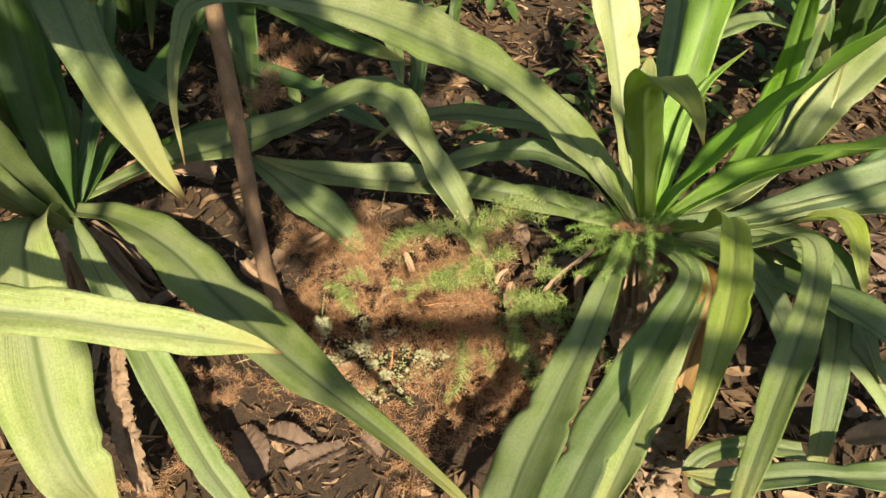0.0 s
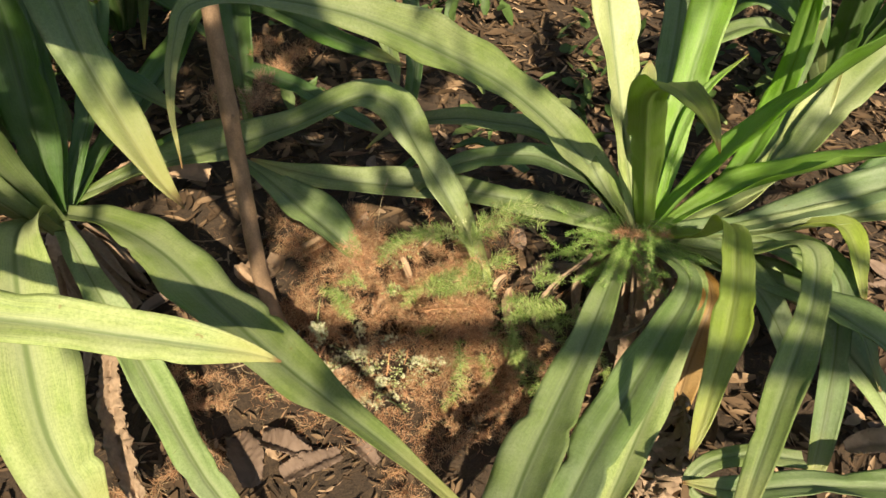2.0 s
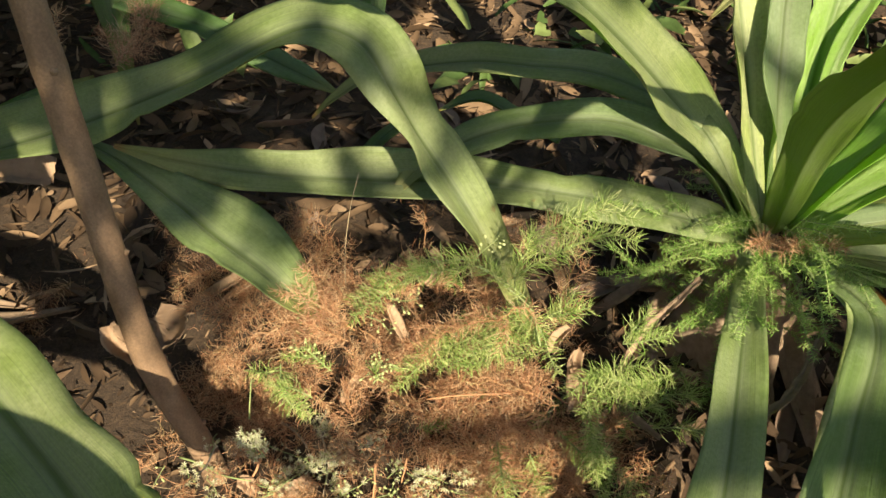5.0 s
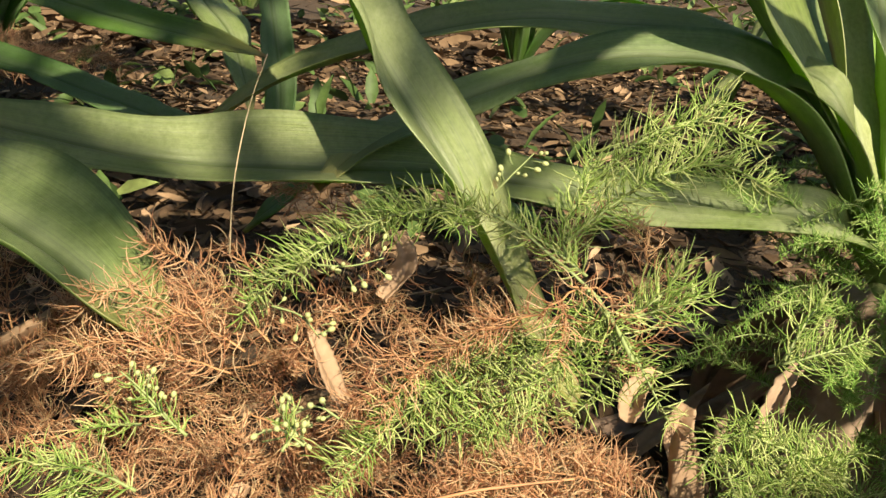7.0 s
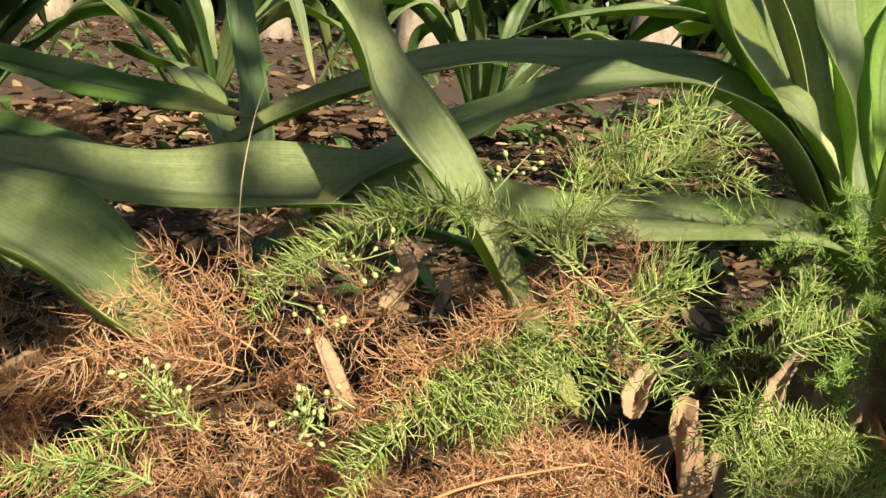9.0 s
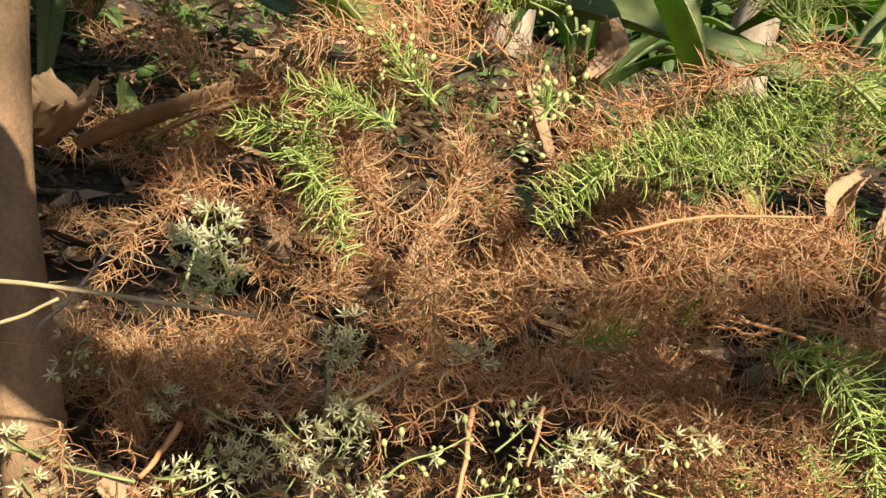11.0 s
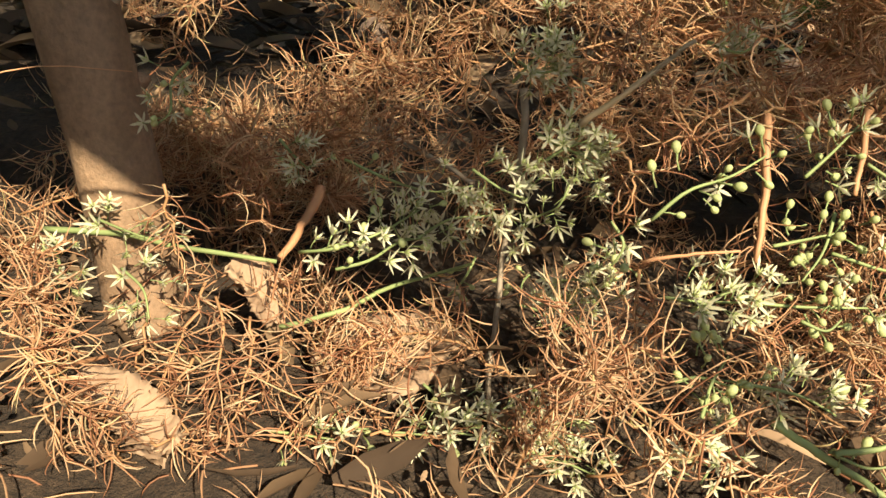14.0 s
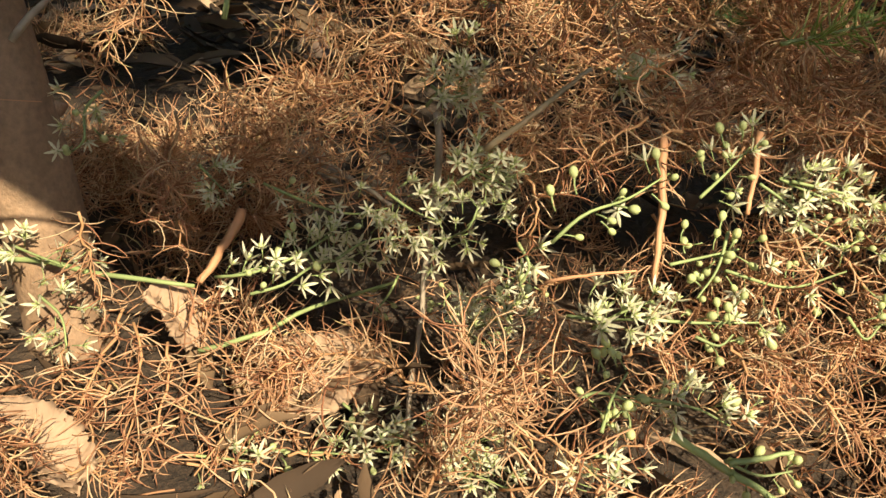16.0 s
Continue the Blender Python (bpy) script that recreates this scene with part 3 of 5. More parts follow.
leaf(lily_east, 'yellow', [(0.380, 1.078, 0.244, 0.034), (0.433, 1.027, 0.293, 0.046), (0.450, 0.962, 0.370, 0.051), (0.405, 0.819, 0.421, 0.045), (0.362, 0.702, 0.428, 0.049), (0.326, 0.623, 0.402, 0.032), (0.306, 0.581, 0.379, 0.019), (0.292, 0.553, 0.356, 0.002)])
leaf(lily_east, 'green', [(0.335, 1.084, 0.236, 0.022), (0.292, 0.990, 0.239, 0.035), (0.219, 0.827, 0.239, 0.055), (0.159, 0.707, 0.243, 0.076), (0.110, 0.605, 0.250, 0.083), (0.081, 0.525, 0.267, 0.068), (0.062, 0.453, 0.278, 0.036), (0.056, 0.413, 0.264, 0.003)])
leaf(lily_east, 'green', [(0.365, 1.069, 0.235, 0.032), (0.413, 0.968, 0.244, 0.040), (0.344, 0.849, 0.234, 0.059), (0.271, 0.739, 0.233, 0.071), (0.206, 0.637, 0.241, 0.072), (0.153, 0.545, 0.245, 0.062), (0.111, 0.477, 0.245, 0.035), (0.088, 0.435, 0.244, 0.003)])
leaf(lily_east, 'pale', [(0.373, 1.075, 0.227, 0.032), (0.441, 1.006, 0.196, 0.042), (0.392, 0.899, 0.155, 0.049), (0.326, 0.779, 0.130, 0.054), (0.255, 0.651, 0.124, 0.047), (0.210, 0.575, 0.116, 0.011)])
leaf(lily_east, 'green', [(0.393, 1.078, 0.230, 0.034), (0.512, 1.016, 0.267, 0.051), (0.583, 0.964, 0.327, 0.053), (0.570, 0.876, 0.307, 0.048), (0.503, 0.752, 0.276, 0.051), (0.433, 0.634, 0.267, 0.043), (0.384, 0.549, 0.249, 0.028), (0.350, 0.486, 0.255, 0.003)])
leaf(lily_east, 'green', [(0.400, 1.088, 0.226, 0.035), (0.586, 1.049, 0.243, 0.048), (0.657, 0.976, 0.253, 0.053), (0.645, 0.885, 0.199, 0.052), (0.614, 0.792, 0.143, 0.047), (0.586, 0.719, 0.094, 0.033), (0.566, 0.677, 0.064, 0.004)])
leaf(lily_east, 'green', [(0.398, 1.076, 0.228, 0.044), (0.550, 0.985, 0.233, 0.075), (0.631, 0.900, 0.244, 0.080), (0.701, 0.802, 0.242, 0.069), (0.778, 0.708, 0.200, 0.032), (0.814, 0.652, 0.169, 0.004)])
leaf(lily_east, 'pale', [(0.395, 1.082, 0.220, 0.044), (0.537, 1.019, 0.211, 0.079), (0.627, 0.945, 0.190, 0.082), (0.696, 0.841, 0.152, 0.070), (0.735, 0.755, 0.103, 0.035), (0.757, 0.712, 0.057, 0.004)])
leaf(lily_east, 'orange', [(0.429, 1.096, 0.191, 0.013), (0.463, 1.041, 0.190, 0.024), (0.463, 0.975, 0.193, 0.040), (0.444, 0.932, 0.161, 0.048), (0.430, 0.905, 0.088, 0.050), (0.415, 0.870, 0.022, 0.036), (0.404, 0.842, -0.023, 0.005)])
leaf(lily_east, 'yellow', [(0.594, 1.084, 0.251, 0.029), (0.665, 1.046, 0.298, 0.040), (0.683, 0.994, 0.287, 0.041), (0.687, 0.923, 0.240, 0.009)])
leaf(lily_east, 'green', [(0.388, 1.104, 0.228, 0.032), (0.627, 1.220, 0.280, 0.054), (0.742, 1.316, 0.353, 0.067), (0.844, 1.391, 0.418, 0.073), (0.983, 1.471, 0.505, 0.037)])
leaf(lily_east, 'pale', [(0.383, 1.104, 0.228, 0.030), (0.543, 1.177, 0.233, 0.055), (0.666, 1.278, 0.283, 0.055), (0.725, 1.341, 0.350, 0.054), (0.763, 1.376, 0.403, 0.006)])
leaf(lily_east, 'green', [(0.383, 1.104, 0.228, 0.030), (0.540, 1.185, 0.213, 0.053), (0.614, 1.291, 0.267, 0.051), (0.685, 1.407, 0.334, 0.052), (0.754, 1.513, 0.388, 0.037), (0.808, 1.597, 0.420, 0.006)])
leaf(lily_east, 'dark', [(0.392, 1.093, 0.232, 0.030), (0.619, 1.140, 0.223, 0.051), (0.754, 1.191, 0.249, 0.056), (0.880, 1.234, 0.295, 0.051), (0.972, 1.239, 0.330, 0.006)])
leaf(lily_east, 'green', [(0.395, 1.089, 0.227, 0.030), (0.507, 1.059, 0.254, 0.043), (0.608, 1.003, 0.253, 0.047), (0.683, 0.905, 0.205, 0.041), (0.709, 0.816, 0.140, 0.006)])
leaf(lily_east, 'green', [(0.383, 1.080, 0.232, 0.029), (0.462, 1.025, 0.246, 0.047), (0.524, 0.957, 0.232, 0.051), (0.558, 0.879, 0.193, 0.045), (0.577, 0.804, 0.141, 0.006)])
leaf(lily_east, 'green', [(0.775, 0.578, 0.236, 0.043), (0.667, 0.592, 0.222, 0.051), (0.586, 0.605, 0.206, 0.051), (0.493, 0.607, 0.209, 0.049), (0.397, 0.597, 0.213, 0.038), (0.321, 0.598, 0.229, 0.004)])
leaf(lily_east, 'green', [(0.520, 0.663, 0.181, 0.026), (0.447, 0.657, 0.204, 0.035), (0.373, 0.635, 0.224, 0.031), (0.337, 0.611, 0.213, 0.023), (0.354, 0.595, 0.196, 0.021), (0.400, 0.593, 0.194, 0.003)])
leaf(lily_east, 'green', [(0.323, 1.085, 0.252, 0.024), (0.256, 1.099, 0.340, 0.038), (0.203, 1.103, 0.374, 0.041), (0.162, 1.126, 0.377, 0.042), (0.112, 1.140, 0.369, 0.042), (0.069, 1.158, 0.349, 0.041), (0.021, 1.163, 0.327, 0.039), (-0.024, 1.154, 0.304, 0.028), (-0.054, 1.134, 0.282, 0.007)], 22)
leaf(lily_east, 'green', [(0.325, 1.088, 0.255, 0.022), (0.265, 1.088, 0.358, 0.032), (0.243, 1.129, 0.375, 0.032), (0.199, 1.160, 0.389, 0.036), (0.155, 1.199, 0.386, 0.039), (0.098, 1.216, 0.384, 0.038), (0.046, 1.251, 0.369, 0.038), (-0.009, 1.281, 0.345, 0.031), (-0.069, 1.307, 0.315, 0.020), (-0.114, 1.307, 0.285, 0.012), (-0.143, 1.308, 0.257, 0.003)], 22)
leaf(lily_east, 'green', [(0.329, 1.084, 0.236, 0.024), (0.265, 1.063, 0.287, 0.043), (0.198, 1.092, 0.289, 0.046), (0.112, 1.124, 0.288, 0.049), (0.022, 1.139, 0.295, 0.051), (-0.064, 1.149, 0.293, 0.052), (-0.146, 1.159, 0.293, 0.047), (-0.220, 1.158, 0.308, 0.040), (-0.285, 1.164, 0.322, 0.022), (-0.333, 1.173, 0.332, 0.005)], 25)

leaf(lily_west, 'green', [(-1.174, 1.019, 0.386, 0.044), (-1.001, 1.094, 0.613, 0.067), (-0.780, 1.096, 0.762, 0.078), (-0.596, 1.036, 0.815, 0.078), (-0.485, 0.953, 0.785, 0.070), (-0.426, 0.870, 0.711, 0.057), (-0.378, 0.811, 0.662, 0.049), (-0.334, 0.765, 0.613, 0.029), (-0.300, 0.738, 0.584, 0.002)])
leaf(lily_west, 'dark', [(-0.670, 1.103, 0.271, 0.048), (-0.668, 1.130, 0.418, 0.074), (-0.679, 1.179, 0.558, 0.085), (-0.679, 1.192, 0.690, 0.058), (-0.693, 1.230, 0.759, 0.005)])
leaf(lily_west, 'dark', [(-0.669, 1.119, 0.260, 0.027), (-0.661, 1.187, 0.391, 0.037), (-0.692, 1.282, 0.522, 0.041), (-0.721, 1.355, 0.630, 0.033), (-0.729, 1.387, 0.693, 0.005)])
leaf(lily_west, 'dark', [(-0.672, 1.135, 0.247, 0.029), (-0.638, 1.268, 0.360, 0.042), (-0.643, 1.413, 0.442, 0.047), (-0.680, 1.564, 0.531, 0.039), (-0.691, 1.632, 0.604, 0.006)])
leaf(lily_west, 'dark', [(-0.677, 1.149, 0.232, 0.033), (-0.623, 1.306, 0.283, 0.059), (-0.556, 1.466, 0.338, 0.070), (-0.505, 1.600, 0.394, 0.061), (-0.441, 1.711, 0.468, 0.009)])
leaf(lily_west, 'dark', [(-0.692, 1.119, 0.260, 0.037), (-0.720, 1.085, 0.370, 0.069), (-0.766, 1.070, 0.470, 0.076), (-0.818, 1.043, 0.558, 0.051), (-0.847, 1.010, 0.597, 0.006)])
leaf(lily_west, 'pale', [(-0.681, 1.081, 0.277, 0.048), (-0.664, 0.988, 0.339, 0.077), (-0.644, 0.909, 0.342, 0.100), (-0.588, 0.768, 0.308, 0.120), (-0.537, 0.661, 0.267, 0.117), (-0.486, 0.592, 0.236, 0.095), (-0.444, 0.551, 0.222, 0.046), (-0.418, 0.520, 0.204, 0.003)])
leaf(lily_west, 'pale', [(-0.596, 0.474, 0.740, 0.033), (-0.526, 0.487, 0.696, 0.047), (-0.443, 0.507, 0.658, 0.053), (-0.375, 0.521, 0.629, 0.052), (-0.309, 0.527, 0.606, 0.045), (-0.243, 0.533, 0.584, 0.035), (-0.197, 0.538, 0.567, 0.020), (-0.165, 0.538, 0.553, 0.002)], -12)
leaf(lily_west, 'pale', [(-0.664, 1.091, 0.259, 0.030), (-0.602, 1.003, 0.266, 0.042), (-0.530, 0.903, 0.248, 0.049), (-0.463, 0.818, 0.216, 0.058), (-0.399, 0.729, 0.192, 0.059), (-0.335, 0.643, 0.175, 0.047), (-0.277, 0.579, 0.164, 0.032), (-0.232, 0.522, 0.147, 0.003)])
leaf(lily_west, 'green', [(-0.662, 1.106, 0.260, 0.034), (-0.545, 1.036, 0.302, 0.056), (-0.429, 0.937, 0.328, 0.083), (-0.321, 0.820, 0.335, 0.091), (-0.208, 0.683, 0.378, 0.067), (-0.117, 0.585, 0.405, 0.038), (-0.043, 0.513, 0.415, 0.022), (0.017, 0.456, 0.413, 0.012), (0.039, 0.432, 0.403, 0.002)])
leaf(lily_west, 'green', [(-0.678, 1.177, 0.233, 0.036), (-0.524, 1.204, 0.292, 0.051), (-0.363, 1.183, 0.357, 0.063), (-0.233, 1.162, 0.422, 0.070), (-0.134, 1.160, 0.471, 0.070), (-0.080, 1.142, 0.467, 0.066), (-0.051, 1.111, 0.433, 0.063), (-0.019, 1.107, 0.368, 0.063), (0.020, 1.076, 0.309, 0.052), (0.056, 1.045, 0.248, 0.038), (0.077, 1.020, 0.212, 0.021), (0.089, 0.999, 0.189, 0.003)], -14)
leaf(lily_west, 'green', [(-0.399, 1.222, 0.311, 0.013), (-0.336, 1.173, 0.317, 0.030), (-0.276, 1.122, 0.307, 0.053), (-0.226, 1.076, 0.294, 0.066), (-0.185, 1.045, 0.280, 0.066), (-0.153, 1.020, 0.260, 0.047), (-0.131, 1.005, 0.244, 0.007)], 10)
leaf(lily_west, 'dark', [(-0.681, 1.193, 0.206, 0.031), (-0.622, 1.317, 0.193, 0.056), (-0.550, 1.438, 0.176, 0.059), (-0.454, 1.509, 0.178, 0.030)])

# the dark ones here have their shade painted in
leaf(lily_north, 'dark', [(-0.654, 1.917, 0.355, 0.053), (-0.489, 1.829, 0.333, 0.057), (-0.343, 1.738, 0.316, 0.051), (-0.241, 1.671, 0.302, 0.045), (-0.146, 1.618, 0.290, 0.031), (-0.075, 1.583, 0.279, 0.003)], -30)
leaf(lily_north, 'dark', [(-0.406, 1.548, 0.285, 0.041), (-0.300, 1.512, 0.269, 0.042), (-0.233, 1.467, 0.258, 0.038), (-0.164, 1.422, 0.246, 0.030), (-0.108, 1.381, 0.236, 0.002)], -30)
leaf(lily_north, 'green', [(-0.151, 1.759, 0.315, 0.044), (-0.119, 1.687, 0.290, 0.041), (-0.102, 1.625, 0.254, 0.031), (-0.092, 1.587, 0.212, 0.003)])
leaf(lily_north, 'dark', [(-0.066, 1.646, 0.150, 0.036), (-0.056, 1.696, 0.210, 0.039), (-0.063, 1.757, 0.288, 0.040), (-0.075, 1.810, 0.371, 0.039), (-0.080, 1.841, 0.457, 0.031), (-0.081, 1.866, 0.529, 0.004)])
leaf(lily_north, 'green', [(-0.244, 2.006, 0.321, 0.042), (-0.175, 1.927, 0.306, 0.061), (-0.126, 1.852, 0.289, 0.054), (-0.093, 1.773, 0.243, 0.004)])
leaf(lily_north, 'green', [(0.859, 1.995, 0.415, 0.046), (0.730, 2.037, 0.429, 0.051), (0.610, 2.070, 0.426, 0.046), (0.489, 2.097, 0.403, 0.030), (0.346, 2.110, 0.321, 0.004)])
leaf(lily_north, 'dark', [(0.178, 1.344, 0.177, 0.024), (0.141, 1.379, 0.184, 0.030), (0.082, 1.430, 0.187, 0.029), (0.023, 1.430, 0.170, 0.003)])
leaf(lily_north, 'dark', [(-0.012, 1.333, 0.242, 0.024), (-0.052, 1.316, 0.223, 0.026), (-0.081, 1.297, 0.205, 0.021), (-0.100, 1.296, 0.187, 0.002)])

# three unseen high leaves, added only to cast shade below
leaf(lily_west, "green", [(-0.66, 1.08, 0.26, 0.04), (-0.67, 0.95, 0.55, 0.075), (-0.61, 0.74, 0.84, 0.085), (-0.50, 0.68, 0.95, 0.09), (-0.42, 0.72, 0.985, 0.095), (-0.365, 0.755, 0.965, 0.09), (-0.325, 0.74, 0.92, 0.06), (-0.30, 0.72, 0.885, 0.01)])
leaf(lily_west, "green", [(-0.66, 1.06, 0.26, 0.04), (-0.70, 0.95, 0.50, 0.07), (-0.64, 0.82, 0.76, 0.09), (-0.50, 0.74, 0.87, 0.075), (-0.41, 0.71, 0.89, 0.07), (-0.32, 0.65, 0.91, 0.07), (-0.27, 0.585, 0.925, 0.05), (-0.25, 0.55, 0.93, 0.004)])
leaf(lily_west, "green", [(-0.70, 1.08, 0.26, 0.04), (-0.76, 0.93, 0.50, 0.075), (-0.74, 0.78, 0.65, 0.085), (-0.66, 0.67, 0.70, 0.085), (-0.60, 0.58, 0.69, 0.075), (-0.585, 0.525, 0.665, 0.03), (-0.58, 0.51, 0.655, 0.004)])

def bulb(parent, top, spread):
    """The neck of the bulb with its papery brown husks."""
    rng = rng_next()
    pts = [(0, 0, -0.03), (0.002, 0, 0.05), (-0.002, 0, top * 0.6), (0, 0, top), (0, 0, top + 0.008)]
    c, _ = glide(pts, 40)
    r = np.interp(np.linspace(0, 1, 40), [0, 0.3, 0.7, 0.94, 1], [0.062, 0.068, 0.046, 0.026, 0.006])
    v, f = tube(c, r, 44)
    for k in range(40 * 44):
        w, i = 6.283 * (k % 44) / 44, k // 44
        fold = 0.10 * math.sin(5 * w + 0.08 * i) + 0.16 * noise.noise((3 * math.cos(w), 3 * math.sin(w), i * 0.05)) + 0.10 * noise.noise((9 * math.cos(w), 9 * math.sin(w), i * 0.09))
        v[k] = c[i] + (v[k] - c[i]) * (1 + fold)
    part("neck", mesh_of("neck", v, f, HUSK), parent, "pale brown wrinkled bulb neck")
    for k in range(spread):
        w = rng.uniform(0, 6.3)
        o = np.array([math.cos(w), math.sin(w), 0])
        h = top * rng.uniform(0.55, 1.0)
        reach = rng.uniform(0.05, 0.13)
        wide = rng.uniform(0.012, 0.036)
        rows = [(*(o * 0.035 + [0, 0, h]), wide), (*(o * 0.058 + [0, 0, h * 0.8]), wide * 1.2), (*(o * (0.06 + reach * 0.4) + [rng.normal(0, 0.012), rng.normal(0, 0.012), h * 0.45]), wide), (*(o * (0.06 + reach) + [rng.normal(0, 0.03), rng.normal(0, 0.03), 0.015]), wide * 0.3)]
        v, f, uv = strap(rows, SEEDS[0] * 50 + k, channel=0.45, wave=0.35, thick=0.0006, cols=7)
        part("husk", mesh_of("husk", v, f, HUSK, uvs=uv), parent, "torn papery brown husk")


bulb(lily_east, 0.22, 30)
bulb(lily_west, 0.22, 26)


def background_lily(x, y, seed, size=1.0, count=14, kinds=("green", "dark")):
    rng = np.random.default_rng(seed)
    lily = thing("spider_lily", "spider lily growing further back, its dark leaves toned for shade", "lily", "spider lilies", (x, y, 0.0))
    for k in range(count):
        w = 2.4 * k + rng.uniform(-0.4, 0.4)
        o = np.array([math.cos(w), math.sin(w), 0])
        rise = rng.uniform(0.25, 0.55) * size
        reach = rng.uniform(0.3, 0.6) * size
        drop = rng.uniform(-0.1, 0.35) * size
        wide = rng.uniform(0.06, 0.095) * size
        s = np.array([-o[1], o[0], 0]) * rng.normal(0, 0.06)
        ctl = [(0, 0.05), (0.18, 0.55), (0.5, 0.95), (0.8, 0.85)]
        rows = [(*(np.array([x, y, 0.1 + rise * h]) + o * (0.02 + reach * d) + s * d), wide * q) for (d, h), q in zip(ctl, (0.5, 0.85, 1.0, 0.8))]
        rows.append((*(np.array([x, y, max(0.03, 0.1 + rise - drop)]) + o * (0.02 + reach * 1.05) + s), 0.004))
        leaf(lily, kinds[k % len(kinds)], rows)
    return lily


# dark kind: shade painted into most of these leaves
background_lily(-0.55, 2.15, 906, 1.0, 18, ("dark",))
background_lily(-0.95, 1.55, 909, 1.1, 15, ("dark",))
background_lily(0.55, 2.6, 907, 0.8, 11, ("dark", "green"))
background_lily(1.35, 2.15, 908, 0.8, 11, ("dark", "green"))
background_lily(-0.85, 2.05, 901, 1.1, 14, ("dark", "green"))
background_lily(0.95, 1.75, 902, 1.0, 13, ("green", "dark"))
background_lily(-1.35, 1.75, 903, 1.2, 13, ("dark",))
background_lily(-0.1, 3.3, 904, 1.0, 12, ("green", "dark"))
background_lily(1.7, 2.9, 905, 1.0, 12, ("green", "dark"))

# ---- trees further back, and unseen ones added for shade ----
CANOPY = plant_material("tree_leaf", [(0.0, (0.05, 0.10, 0.03)), (1.0, (0.10, 0.17, 0.05))], 0.3)


def tree(x, y, radius, height, seed, crown, leaves=34, boughs=()):
    rng = np.random.default_rng(seed)
    t = thing("tree", "pale-barked tree beyond the lilies, or unseen and added for shade", "tree", "trees", (x, y, 0.0))
    z = ground_height(x, y)
    top = np.array([rng.normal(0, 0.2), 0.1, height])
    c, _ = glide([(0, 0, z - 0.1), (0.02, 0.03, height * 0.3), (rng.normal(0, 0.15), 0.1, height * 0.7), tuple(top)], 22)
    r = np.interp(np.linspace(0, 1, 22), [0, 0.04, 0.1, 1], [radius * 1.5, radius * 1.15, radius, radius * 0.4])
    part("trunk", mesh_of("trunk", *tube(c, r, 16, 0.05, rng), TRUNK), t)
    verts, faces = [], []
    for k in range(9):
        start = c[12 + k]
        w, up = 2.4 * k + rng.uniform(-0.3, 0.3), rng.uniform(0.2, 0.7)
        end = start + crown * np.array([math.cos(w), math.sin(w), up]) * rng.uniform(0.6, 1.0)
        limb, _ = glide([tuple(start), tuple((start + end) / 2 + [0, 0, 0.15]), tuple(end)], 10)
        part("limb", mesh_of("limb", *tube(limb, np.linspace(radius * 0.35, 0.012, 10), 7), TRUNK), t)
        for q in limb[3:]:
            for _ in range(2):
                hub = q + rng.normal(scale=0.32 * crown / 1.5, size=3)
                for _ in range(leaves):
                    m = Matrix.Translation(hub + rng.normal(scale=0.13, size=3)) @ Euler(rng.uniform(0, 6.3, 3)).to_matrix().to_4x4()
                    b = len(verts)
                    s = rng.uniform(0.045, 0.08)
                    for px, py, pz in ((-1, 0, 0), (-0.3, 0.42, 0.1), (0.5, 0.36, 0.1), (1.1, 0, 0), (0.5, -0.36, 0.1), (-0.3, -0.42, 0.1)):
                        verts.append(m @ Vector((px * s, py * s, pz * s)))
                    faces += [(b, b + 1, b + 2, b + 3), (b, b + 3, b + 4, b + 5)]
    # boughs: extra limbs and leaf clumps, placed to block the sun
    for end, thick, clumps, spread in boughs:
        start = c[np.argmin(abs(c[:, 2] - end[2] + 0.15))]
        limb, _ = glide([tuple(start), tuple((start + np.array(end)) / 2 + [0, 0, 0.05]), end], 12)
        part("limb", mesh_of("limb", *tube(limb, np.linspace(thick, thick * 0.7, 12), 8, 0.04, rng), TRUNK), t)
        for _ in range(clumps):
            hub = limb[-1] + rng.normal(scale=(spread, spread * 0.9, 0.05), size=3)
            for _ in range(5):
                m = Matrix.Translation(hub + rng.normal(scale=0.07, size=3)) @ Euler(rng.uniform(0, 6.3, 3)).to_matrix().to_4x4()
                b = len(verts)
                s = rng.uniform(0.045, 0.075)
                for px, py, pz in ((-1, 0, 0), (-0.3, 0.42, 0.1), (0.5, 0.36, 0.1), (1.1, 0, 0), (0.5, -0.36, 0.1), (-0.3, -0.42, 0.1)):
                    verts.append(m @ Vector((px * s, py * s, pz * s)))
                faces += [(b, b + 1, b + 2, b + 3), (b, b + 3, b + 4, b + 5)]
    part("crown", mesh_of("crown", verts, faces, CANOPY), t)


tree(1.33, 6.5, 0.15, 5.5, 41, 1.8)
tree(0.35, 7.6, 0.15, 5.0, 42, 1.6)
tree(-1.4, 8.0, 0.2, 5.5, 43, 1.8)
tree(3.6, 7.2, 0.2, 5.5, 44, 1.8)
tree(-3.2, 6.8, 0.18, 5.0, 45, 1.7)
# these four stand out of view, added to shade the background
tree(-2.05, 0.68, 0.14, 4.4, 46, 1.15)
tree(-3.5, 1.1, 0.18, 4.8, 47, 1.4)
tree(-3.1, 2.4, 0.18, 4.8, 48, 1.6)
tree(-4.6, 3.9, 0.16, 4.6, 49, 1.5)
# unseen, behind the camera: added for dappled shade on the lilies
tree(-0.65, -0.95, 0.035, 3.7, 51, 0.6, 6)
